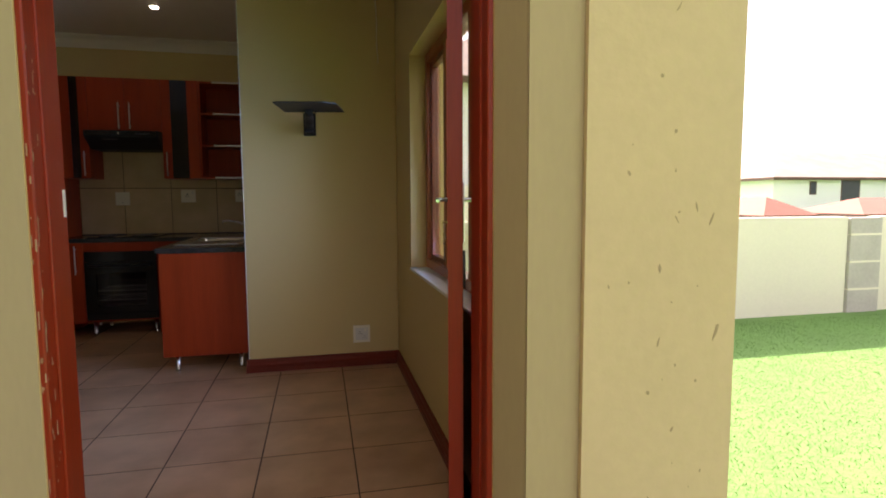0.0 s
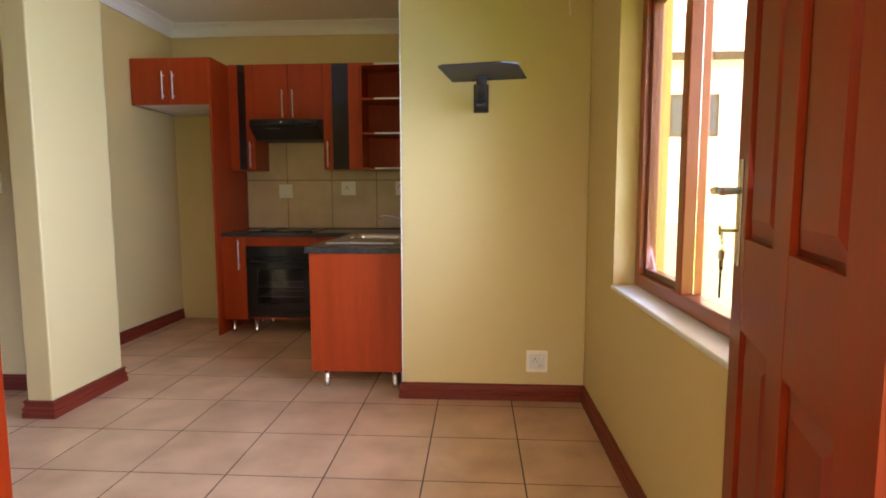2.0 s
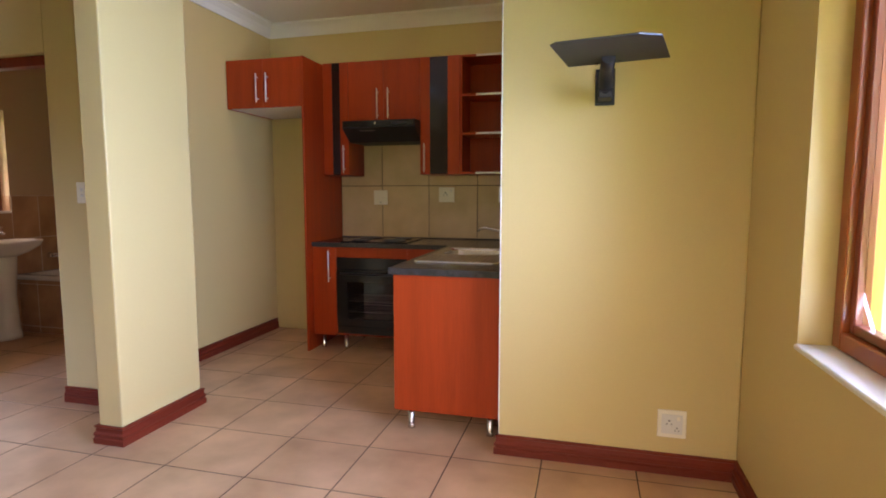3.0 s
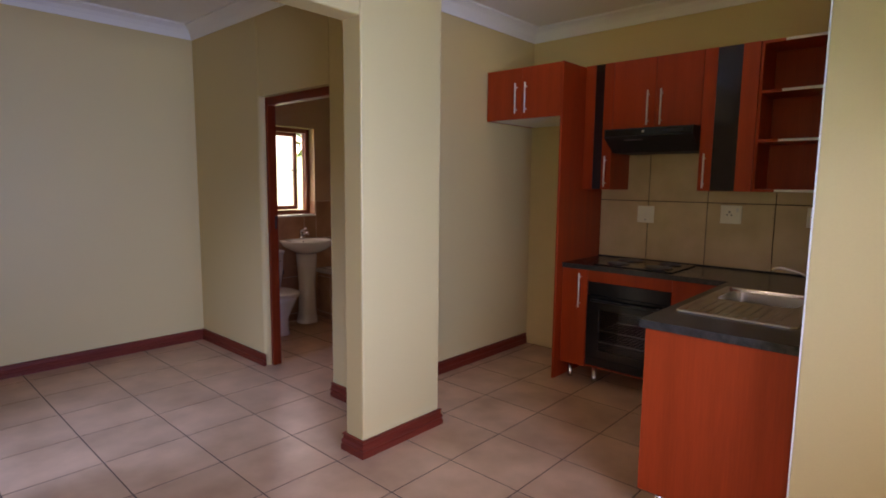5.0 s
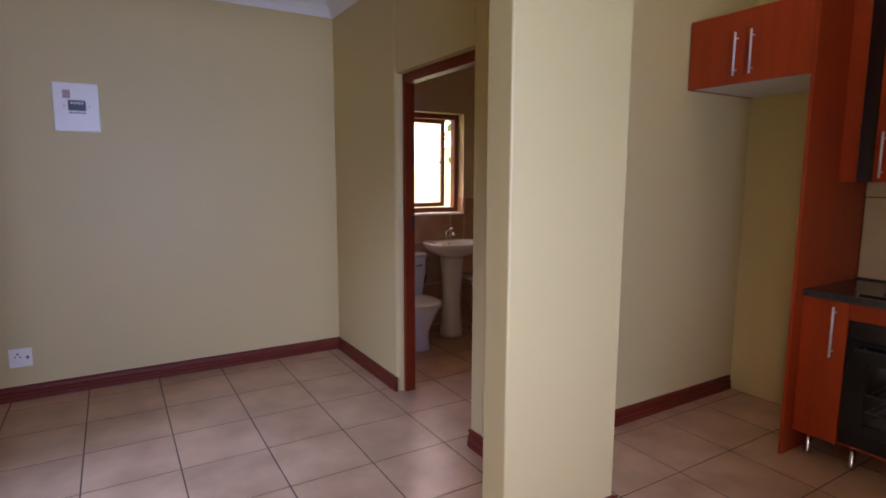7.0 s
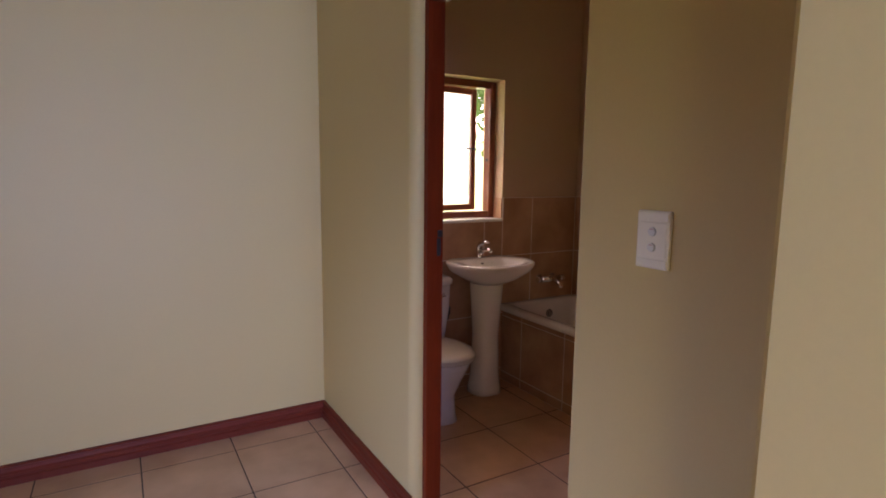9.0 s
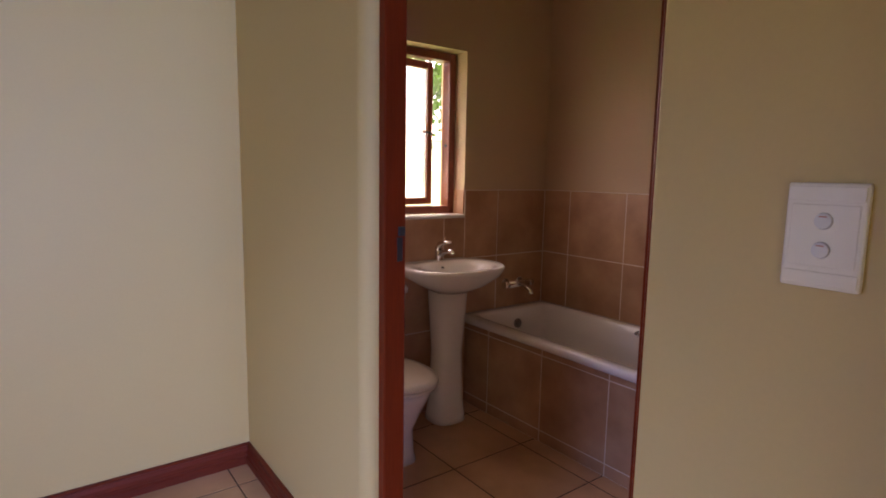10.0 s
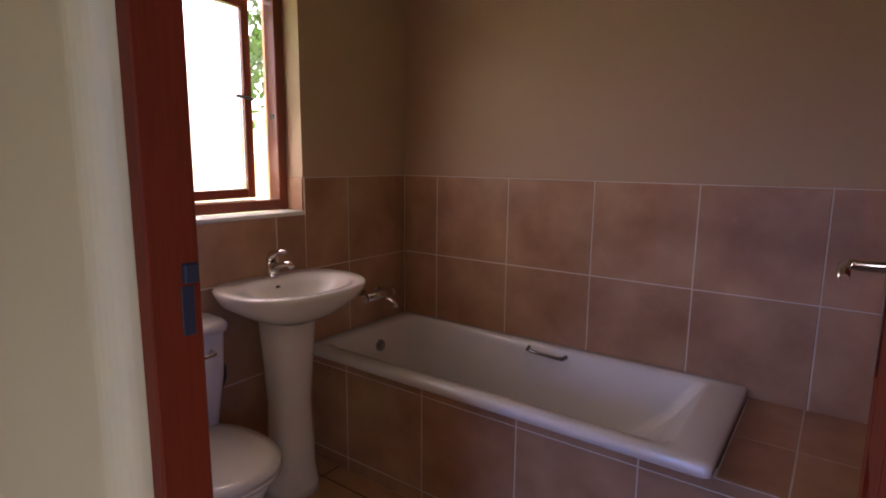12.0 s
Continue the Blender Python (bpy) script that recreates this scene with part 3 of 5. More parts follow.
panel_leaf(leaf_c, 0.64, 2.03, LT, DARKDOOR)
lever(leaf_c, 0, 0.585, 1.2, LT, -1)


def window_bars(parent, u0, u1, z0, z1, d0, d1, w, mat, along="y", nm="window_frame"):
    """Four bars of a frame in a wall that runs along y at depth d0..d1."""
    for r in ((u0, u0 + w, z0, z1), (u1 - w, u1, z0, z1)):
        part(nm, boxes((d0, d1, r[0], r[1], r[2], r[3]), bevel=0.004), mat, parent)
    part(nm, boxes((d0, d1, u0 + w, u1 - w, z0, z0 + w), bevel=0.004), mat, parent)
    part(nm, boxes((d0, d1, u0 + w, u1 - w, z1 - w, z1), bevel=0.004), mat, parent)


def pane(parent, d, u0, u1, z0, z1, mat):
    p = part("pane", boxes((d - 0.002, d + 0.002, u0, u1, z0, z1)), mat, parent)
    p.visible_shadow = False
    return p


win = thing("window", "orange varnished timber window, clear panes, over a white sill", "window")
FX0, FX1 = 0.862, 0.942
window_bars(win, WY0 + 0.002, WY1 - 0.002, WZ0 + 0.02, WZ1 - 0.002, FX0, FX1, 0.058, WINWOOD)
part("mullion", boxes((FX0, FX1, 3.106, 3.166, WZ0 + 0.078, WZ1 - 0.060), bevel=0.004), WINWOOD, win)
part("mullion", boxes((FX0, FX1, 2.60, 2.662, WZ0 + 0.078, WZ1 - 0.060), bevel=0.004), WINWOOD, win)
for u0, u1 in ((3.167, WY1 - 0.061), (WY0 + 0.061, 2.599)):
    window_bars(win, u0, u1, WZ0 + 0.079, WZ1 - 0.061, FX0 + 0.022, FX1 - 0.012, 0.030, BATHWIN, nm="sash")
    pane(win, 0.908, u0 + 0.03, u1 - 0.03, WZ0 + 0.109, WZ1 - 0.091, GLASS)
pane(win, 0.908, 2.663, 3.105, WZ0 + 0.079, WZ1 - 0.061, GLASS)
part("window_sill", boxes((XE - 0.012, FX0 + 0.01, WY0 - 0.004 + 0.006, WY1 - 0.002, WZ0 + 0.0005, WZ0 + 0.019), bevel=0.004), SILL, win, "white painted plaster sill")

bwin = thing("window", "dark varnished bathroom window, casement ajar, white with daylight", "window")
BX0, BX1 = -5.265, -5.195
window_bars(bwin, BWY0 + 0.002, BWY1 - 0.002, BWZ0 + 0.018, BWZ1 - 0.002, BX0, BX1, 0.045, BATHWIN)
sash = part("sash", boxes((-0.02, 0.02, 0.0, 0.04, 0, 0.83), (-0.02, 0.02, 0.70, 0.74, 0, 0.83), (-0.0195, 0.0195, 0.04, 0.70, 0, 0.04), (-0.0195, 0.0195, 0.04, 0.70, 0.79, 0.83), bevel=0.003), BATHWIN, bwin, "open casement sash")
sash.matrix_world = pose(-5.262, BWY0 + 0.050, BWZ0 + 0.066, 0, 0, 6)
pb = part("pane", boxes((-0.003, 0.003, 0.041, 0.699, 0.041, 0.789)), FROST, sash)
pb.visible_shadow = False
bm = bmesh.new()
tube(bm, [(0.02, 0.722, 0.42), (0.045, 0.722, 0.42), (0.050, 0.70, 0.422), (0.050, 0.635, 0.425)], 0.006, 8)
part("window_catch", bm, IRON, sash, "dark metal catch")
bm = bmesh.new()
tube(bm, [(BX1 - 0.03, BWY1 - 0.052, 1.54), (BX1 - 0.03, BWY1 - 0.041, 1.54)], 0.010, 10)
part("catch_keeper", bm, IRON, bwin)
part("window_sill", boxes((BX1 - 0.002, BXW + 0.012, BWY0 + 0.004, BWY1 - 0.002, BWZ0 + 0.0005, BWZ0 + 0.017), bevel=0.004), SILL, bwin, "white tiled sill")

# white bead on the corner of the kitchen wall
structure("trim", boxes((KXE - 0.002, KXE + 0.003, YN - 0.002, YN + 0.003, 0.1, CZ - 0.11)), SILL, "white painted corner bead", "trim")

# ---- kitchen ----
CTOP, CY, CXP = 0.905, 5.775, -0.955   # worktop height, front of the back run, front of the sink run


def bar_handle(parent, x, y, z0, z1, normal=(0, -1, 0)):
    n = Vector(normal)
    bm = bmesh.new()
    o = Vector((x, y, 0))
    tube(bm, [o + n * 0.028 + Vector((0, 0, z0)), o + n * 0.028 + Vector((0, 0, z1))], 0.0062, 10)
    for z in (z0 + 0.03, z1 - 0.03):
        tube(bm, [o + Vector((0, 0, z)), o + n * 0.028 + Vector((0, 0, z))], 0.005, 8)
    return part("handle", bm, HANDLE, parent, "satin steel bar handle")


def door_front(parent, x0, x1, y, z0, z1, hx=None, hz=None, mat=CHERRY, name="door"):
    d = part(name, boxes((x0 + 0.0015, x1 - 0.0015, y, y + 0.017, z0 + 0.0015, z1 - 0.0015), bevel=0.0015), mat, parent)
    if hx is not None:
        bar_handle(d, hx, y, hz[0], hz[1])
    return d


def legs(parent, spots, h):
    for x, y in spots:
        bm = bmesh.new()
        tube(bm, [(x, y, 0.0005), (x, y, 0.012), (x, y, h)], [0.020, 0.018, 0.018], 16)
        part("leg", bm, STEEL, parent, "round satin steel leg")


# cupboard over the fridge space and its tall side panel
TX0, TX1 = -2.146, -2.128
over = thing("overhead_cupboard", "cherry laminate two-door cupboard above the fridge space", "cupboard")
part("body", boxes((KXW + 0.012, TX0 - 0.001, 5.718, KYN - 0.002, 2.005, 2.385), bevel=0.001), WHITEBOARD, over)
part("side_panel", boxes((KXW + 0.006, KXW + 0.0115, 5.718, KYN - 0.002, 2.0, 2.388)), CHERRY, over)
xm = (KXW + TX0) / 2
door_front(over, KXW + 0.008, xm, 5.699, 1.998, 2.388, xm - 0.045, (2.04, 2.27))
door_front(over, xm, TX0 - 0.001, 5.699, 1.998, 2.388, xm + 0.045, (2.04, 2.27))
tall = thing("tall_panel", "cherry laminate tall end panel beside the fridge space", "panel")
part("panel", boxes((TX0, TX1, 5.700, KYN - 0.002, 0.0006, 2.39), bevel=0.001), CHERRY, tall)
part("edge_strip", boxes((TX0 + 0.0004, TX1 - 0.0004, 5.6985, 5.6997, 0.002, 2.388)), CHERRY, tall)

# wall cupboards
UY, UZ0, UZ1 = 6.035, 1.462, 2.40


def glass_cupboard(x0, x1, s0, s1, hx, label):
    """A wall unit whose door is two stiles with dark glass between."""
    c = thing("wall_cupboard", label, "cupboard", "kitchen wall cupboards")
    part("body", boxes((x0, x1, UY + 0.018, KYN - 0.002, UZ0, UZ1), bevel=0.001), CHERRY, c)
    d = part("door", boxes((x0 + 0.001, s0, UY, UY + 0.017, UZ0 + 0.001, UZ1 - 0.001), (s1, x1 - 0.001, UY, UY + 0.017, UZ0 + 0.001, UZ1 - 0.001)), CHERRY, c)
    part("pane", boxes((s0 + 0.0003, s1 - 0.0003, UY + 0.004, UY + 0.010, UZ0 + 0.002, UZ1 - 0.002)), DARKGLASS, d, "dark smoked glass")
    bar_handle(d, hx, UY, UZ0 + 0.02, UZ0 + 0.25)
    return c


glass_cupboard(TX1 + 0.001, -1.897, -2.045, -1.972, -1.935, "narrow cherry wall cupboard with a dark glass strip")
glass_cupboard(-1.262, -0.930, -1.180, -1.030, -1.222, "cherry wall cupboard with dark glass door and steel handle")
mid = thing("wall_cupboard", "cherry two-door wall cupboard above the cooker hood", "cupboard", "kitchen wall cupboards")
part("body", boxes((-1.896, -1.263, UY + 0.018, KYN - 0.002, 1.905, UZ1), bevel=0.001), CHERRY, mid)
door_front(mid, -1.896, -1.580, UY, 1.905, UZ1, -1.627, (1.925, 2.17))
door_front(mid, -1.580, -1.263, UY, 1.905, UZ1, -1.532, (1.925, 2.17))
shelf_u = thing("open_shelf_unit", "cherry open corner shelf unit at the end of the cupboards", "shelf unit")
part("back_panel", boxes((-0.929, KXE - 0.002, KYN - 0.016, KYN - 0.002, UZ0, UZ1)), CHERRY, shelf_u)
part("side_panel", boxes((-0.929, -0.912, UY + 0.01, KYN - 0.017, UZ0, UZ1), bevel=0.001), CHERRY, shelf_u)
for z in (UZ0, 1.775, 2.08, UZ1 - 0.018):
    bm = bmesh.new()
    prism(bm, [(-0.911, UY + 0.012), (-0.52, UY + 0.012), (KXE - 0.003, UY + 0.20), (KXE - 0.003, KYN - 0.017), (-0.911, KYN - 0.017)], z, z + 0.018)
    sh = part("shelf", bm, CHERRY, shelf_u)
    part("edge_strip", boxes((-0.80, -0.52, UY + 0.006, UY + 0.0115, z + 0.001, z + 0.017)), WHITEBOARD, sh, "pale shelf edging")

# cooker hood
hood = thing("cooker_hood", "black slimline cooker hood under the wall cupboard", "cooker hood")
bm = bmesh.new()
loft(bm, [[(x, 5.905, 1.838), (x, 5.905, 1.898), (x, KYN - 0.004, 1.903), (x, KYN - 0.004, 1.735), (x, 6.06, 1.735)] for x in (-1.893, -1.266)], smooth=False)
part("body", bm, BLACK, hood)
part("control_strip", boxes((-1.893 + 0.01, -1.266 - 0.01, 5.898, 5.9045, 1.845, 1.892), bevel=0.002), ENAMEL, hood)
part("switch", boxes((-1.46, -1.33, 5.8955, 5.8975, 1.862, 1.880)), PLASTIC_DARK, hood)
bm = bmesh.new()
tube(bm, [(-1.60, 5.8975, 1.872), (-1.60, 5.892, 1.872)], 0.009, 14)
part("knob", bm, STEEL, hood)
part("light_lens", boxes((-1.75, -1.62, 5.93, 5.98, 1.815, 1.8215), bevel=0.001), INK, hood)

# base unit beside the oven
base = thing("base_cupboard", "narrow cherry base cupboard on chrome legs", "cupboard")
part("body", boxes((TX1 + 0.001, -1.914, CY + 0.030, KYN - 0.03, 0.13, CTOP - 0.036), bevel=0.001), CHERRY, base)
door_front(base, TX1 + 0.001, -1.914, CY + 0.012, 0.125, CTOP - 0.038, -1.972, (0.58, 0.84))
legs(base, ((-2.075, CY + 0.09), (-1.97, 6.25)), 0.13)
oven_u = thing("oven_housing", "cherry oven housing on chrome legs", "cupboard")
part("body", boxes((-1.912, -1.300, CY + 0.032, KYN - 0.03, 0.13, 0.155), (-1.912, -1.896, CY + 0.032, KYN - 0.03, 0.155, CTOP - 0.036), (-1.316, -1.300, CY + 0.032, KYN - 0.03, 0.155, CTOP - 0.036), (-1.896, -1.316, KYN - 0.05, KYN - 0.03, 0.155, CTOP - 0.036)), CHERRY, oven_u)
part("front_panel", boxes((-1.912, -1.300, CY + 0.012, CY + 0.030, 0.785, CTOP - 0.038), bevel=0.001), CHERRY, oven_u)
legs(oven_u, ((-1.868, CY + 0.09), (-1.345, CY + 0.09), (-1.868, 6.25)), 0.13)
oven = thing("oven", "black built-in electric oven with a glass door", "oven")
OY = CY + 0.034
part("body", boxes((-1.895, -1.840, OY, 6.28, 0.157, 0.783), (-1.372, -1.317, OY, 6.28, 0.157, 0.783), (-1.840, -1.372, OY, 6.28, 0.157, 0.235), (-1.840, -1.372, OY, 6.28, 0.62, 0.783), (-1.840, -1.372, 6.18, 6.28, 0.235, 0.62)), CAVITY, oven)
part("control_panel", boxes((-1.908, -1.304, CY + 0.010, CY + 0.033, 0.690, 0.783), bevel=0.002), ENAMEL, oven)
od = part("door", boxes((-1.908, -1.815, CY + 0.006, CY + 0.033, 0.215, 0.686), (-1.397, -1.304, CY + 0.006, CY + 0.033, 0.215, 0.686), (-1.815, -1.397, CY + 0.006, CY + 0.033, 0.215, 0.275), (-1.815, -1.397, CY + 0.006, CY + 0.033, 0.585, 0.686)), ENAMEL, oven)
glass_o = part("door_glass", boxes((-1.814, -1.398, CY + 0.010, CY + 0.015, 0.276, 0.584)), OVENGLASS, od, "smoked see-through door glass")
glass_o.visible_shadow = False
for z in (0.326, 0.414):
    bm = bmesh.new()
    tube(bm, [(-1.838, OY + 0.03, z), (-1.374, OY + 0.03, z)], 0.004, 8)
    tube(bm, [(-1.838, 6.15, z), (-1.374, 6.15, z)], 0.004, 8)
    for k in range(13):
        x = -1.82 + 0.0355 * k
        tube(bm, [(x, OY + 0.03, z), (x, 6.15, z)], 0.002, 6)
    part("rack", bm, HANDLE, oven, "pale wire oven rack")
bm = bmesh.new()
tube(bm, [(-1.86, CY - 0.030, 0.655), (-1.352, CY - 0.030, 0.655)], 0.009, 10)
for x in (-1.83, -1.382):
    tube(bm, [(x, CY + 0.006, 0.655), (x, CY - 0.030, 0.655)], 0.007, 8)
part("handle", bm, PLASTIC_DARK, od, "black bar handle")
part("lower_panel", boxes((-1.908, -1.304, CY + 0.010, CY + 0.033, 0.148, 0.212), bevel=0.002), ENAMEL, oven)

# sink run
sink_u = thing("sink_cupboard", "cherry sink cupboard end panel on chrome legs", "cupboard")
part("side_panel", boxes((-0.930, KXE - 0.006, 4.452, 4.470, 0.112, CTOP - 0.038), bevel=0.001), CHERRY, sink_u)
part("body", boxes((-0.912, KXE - 0.006, 4.471, 5.60, 0.13, CTOP - 0.18), bevel=0.001), WHITEBOARD, sink_u)
for y0, y1 in ((4.474, 4.85), (4.851, 5.23), (5.231, 5.60)):
    part("door", boxes((-0.930, -0.9125, y0 + 0.001, y1 - 0.001, 0.125, CTOP - 0.038), bevel=0.0015), CHERRY, sink_u)
legs(sink_u, ((-0.845, 4.50), (-0.40, 4.50), (-0.845, 5.5), (-0.40, 5.5)), 0.13)
corner_u = thing("corner_cupboard", "cherry corner base cupboard behind the sink run", "cupboard")
part("front_panel", boxes((-1.298, -0.932, CY + 0.012, CY + 0.030, 0.125, CTOP - 0.038), bevel=0.001), CHERRY, corner_u)
part("body", boxes((-1.298, KXE - 0.006, CY + 0.032, KYN - 0.03, 0.0006, CTOP - 0.18), bevel=0.001), CHERRY, corner_u)

# worktop in three pieces round the sink cut-out
SX0, SX1, SY0, SY1 = -0.905, -0.405, 4.72, 5.56
work = thing("worktop", "dark mottled laminate worktop in an L round the sink", "worktop")
T0 = CTOP - 0.036
for r in ((TX1 + 0.001, KXE - 0.003, CY, KYN - 0.003), (CXP, KXE - 0.003, 4.438, SY0 + 0.012), (CXP, SX0 + 0.012, SY0 + 0.012, SY1 - 0.012), (SX1 - 0.012, KXE - 0.003, SY0 + 0.012, SY1 - 0.012), (CXP, KXE - 0.003, SY1 - 0.012, CY)):
    part("slab", boxes((*r, T0, CTOP)), GRANITE, work)
part("edge_bead", boxes((TX1 + 0.001, KXE - 0.003, KYN - 0.014, KYN - 0.010, CTOP + 0.0005, CTOP + 0.010)), GRANITE, work)

sink = thing("kitchen_sink", "stainless steel inset sink with a ribbed drainer", "sink")
bm = bmesh.new()
R = CTOP + 0.004


def rr(x0, x1, y0, y1, z, r, n=6):
    out = []
    for cx, cy, a0 in ((x1 - r, y1 - r, 0), (x0 + r, y1 - r, 90), (x0 + r, y0 + r, 180), (x1 - r, y0 + r, 270)):
        for k in range(n + 1):
            a = radians(a0 + 90 * k / n)
            out.append((cx + r * math.cos(a), cy + r * math.sin(a), z))
    return out


by0, by1, bx0, bx1 = 5.17, 5.515, SX0 + 0.045, SX1 - 0.085
loft(bm, [rr(SX0, SX1, SY0, SY1, CTOP + 0.0006, 0.03), rr(SX0 + 0.003, SX1 - 0.003, SY0 + 0.003, SY1 - 0.003, R + 0.004, 0.03), rr(SX0 + 0.022, SX1 - 0.022, SY0 + 0.022, SY1 - 0.022, R + 0.004, 0.03),
          rr(SX0 + 0.030, SX1 - 0.030, SY0 + 0.030, SY1 - 0.030, R - 0.003, 0.03), rr(bx0 - 0.006, bx1 + 0.006, by0 - 0.006, by1 + 0.006, R - 0.003, 0.06), rr(bx0, bx1, by0, by1, R - 0.008, 0.06),
          rr(bx0 + 0.008, bx1 - 0.008, by0 + 0.008, by1 - 0.008, R - 0.10, 0.06), rr(bx0 + 0.03, bx1 - 0.03, by0 + 0.03, by1 - 0.03, R - 0.15, 0.05)], close_first=False, close_last=True, smooth=False)
part("basin", bm, STEEL, sink)
bm = bmesh.new()
tube(bm, [((bx0 + bx1) / 2, (by0 + by1) / 2, R - 0.1495), ((bx0 + bx1) / 2, (by0 + by1) / 2, R - 0.146)], [0.045, 0.042], 20)
part("waste", bm, CHROME, sink)
for k in range(9):
    x = SX0 + 0.07 + k * 0.042
    part("rib", boxes((x, x + 0.012, 4.79, 5.11, R - 0.0029, R + 0.0005), bevel=0.001), STEEL, sink)
tap = thing("kitchen_tap", "chrome swan-neck sink mixer tap", "tap")
TY = 5.38
bm = bmesh.new()
tube(bm, [(-0.368, TY, CTOP + 0.0006), (-0.368, TY, CTOP + 0.055)], [0.026, 0.022], 16)
part("base", bm, CHROME, tap)
bm = bmesh.new()
tube(bm, [(-0.368, TY, CTOP + 0.055), (-0.378, TY, CTOP + 0.085), (-0.42, TY, CTOP + 0.112), (-0.52, TY + 0.01, CTOP + 0.150), (-0.60, TY + 0.02, CTOP + 0.164), (-0.64, TY + 0.024, CTOP + 0.158), (-0.648, TY + 0.025, CTOP + 0.138)], [0.013, 0.011, 0.009, 0.008, 0.008, 0.008, 0.008], 12)
part("spout", bm, CHROME, tap)
bm = bmesh.new()
tube(bm, [(-0.368, TY, CTOP + 0.085), (-0.345, TY - 0.05, CTOP + 0.12)], [0.012, 0.007], 10)
part("lever", bm, CHROME, tap)

hob = thing("hob", "black four-plate electric hob set in the worktop", "hob")
part("plate", boxes((-1.90, -1.32, 5.835, 6.30, CTOP + 0.0006, CTOP + 0.009), bevel=0.003), ENAMEL, hob)
for x, y, r in ((-1.76, 5.955, 0.072), (-1.46, 5.955, 0.090), (-1.76, 6.18, 0.090), (-1.46, 6.18, 0.072)):
    bm = bmesh.new()
    loft(bm, [oval(x, y, CTOP + 0.0092, r, r, 24), oval(x, y, CTOP + 0.017, r, r, 24), oval(x, y, CTOP + 0.018, r * 0.93, r * 0.93, 24)])
    hp = part("hotplate", bm, IRON, hob)
    bm = bmesh.new()
    tube(bm, [(x + (r + 0.003) * math.cos(a), y + (r + 0.003) * math.sin(a), CTOP + 0.0125) for a in (2 * math.pi * k / 24 for k in range(25))], 0.003, 6, caps=False)
    part("ring", bm, DARKCHROME, hp, "dark trim ring")


# ---- plates, brackets, lights ----
def wall_plate(name, label, category, at, n, w, h, detail):
    """A plastic plate on a wall; n: the wall's normal as a yaw in degrees, local x to its right, local -y out of the wall."""
    e = thing(name, label, category)
    e.matrix_world = pose(*at, 0, 0, n)
    part("plate", boxes((-w / 2, w / 2, -0.011, -0.0005, -h / 2, h / 2), bevel=0.003, seg=2), PLASTIC, e)
    for nm, x0, x1, z0, z1, d0, d1, mat in detail:
        part(nm, boxes((x0, x1, -d1, -d0, z0, z1), bevel=0.0008), mat, e)
    return e


def pins(cx, cz, k=1.0):
    return [("socket_hole", cx - 0.006 * k, cx + 0.006 * k, cz + 0.012 * k, cz + 0.022 * k, 0.0105, 0.0115, PLASTIC_DARK),
            ("socket_hole", cx - 0.018 * k, cx - 0.009 * k, cz - 0.008 * k, cz, 0.0105, 0.0115, PLASTIC_DARK),
            ("socket_hole", cx + 0.009 * k, cx + 0.018 * k, cz - 0.008 * k, cz, 0.0105, 0.0115, PLASTIC_DARK)]


light_switch = wall_plate("light_switch", "white plastic two-gang light switch beside the bathroom doorway", "light switch", (-2.838, YN, 1.309), 0, 0.083, 0.124,
           [("inner_plate", -0.035, 0.035, -0.036, 0.037, 0.0106, 0.0125, PLASTIC), ("top_band", -0.039, 0.039, 0.041, 0.058, 0.0106, 0.0135, PLASTIC), ("bottom_band", -0.039, 0.039, -0.058, -0.042, 0.0106, 0.0125, PLASTIC)])
wall_plate("wall_socket", "white plastic power socket with pin holes near the skirting", "socket", (0.483, YN, 0.242), 0, 0.125, 0.13, [("inner_plate", -0.046, 0.046, -0.046, 0.046, 0.0106, 0.0135, WHITEBOARD)] + [(nm, x0, x1, z0, z1, 0.0132, 0.0140, INK) for nm, x0, x1, z0, z1, d0, d1, mat in pins(-0.012, 0.004, 0.75) + pins(0.022, -0.026, 0.6)] + [("rocker", 0.02, 0.034, 0.020, 0.038, 0.0132, 0.016, PLASTIC)])
wall_plate("wall_socket", "white plastic power socket low on the khaki wall", "socket", (XW, 2.115, 0.29), 90, 0.125, 0.125, pins(-0.015, 0.01) + [("rocker", 0.03, 0.045, -0.01, 0.01, 0.0112, 0.014, INK)])
wall_plate("stove_switch", "white plastic cooker isolator switch on the tiled wall", "switch", (-1.739, KYN - 0.0095, 1.270), 0, 0.13, 0.13, [("rocker", -0.012, 0.012, -0.015, 0.02, 0.0112, 0.017, PLASTIC), ("dot", -0.005, 0.005, -0.045, -0.038, 0.0112, 0.012, INK)])
wall_plate("wall_socket", "white plastic power socket on the tiled kitchen wall", "socket", (-1.122, KYN - 0.0095, 1.296), 0, 0.138, 0.13, pins(-0.01, 0.0) + [("rocker", 0.035, 0.05, 0.02, 0.045, 0.0112, 0.014, WHITEBOARD)])
wall_plate("wall_socket", "white plastic power socket at the end of the kitchen tiles", "socket", (-0.600, KYN - 0.0095, 1.296), 0, 0.125, 0.13, pins(-0.02, 0.01))

for z in (0.018, -0.016):
    bm = bmesh.new()
    tube(bm, [(0.0, -0.0126, z), (0.0, -0.0165, z)], [0.0098, 0.0088], 20)
    button = part("button", bm, WHITEBOARD, light_switch)
    part("indicator", boxes((-0.004, 0.004, -0.0169, -0.0163, z + 0.0045, z + 0.0060)), MARK, button, "small red mark")

board = thing("distribution_board", "white plastic electrical distribution board with black breakers", "electrical box")
board.matrix_world = pose(XW, 2.537, 1.925, 0, 0, 90)
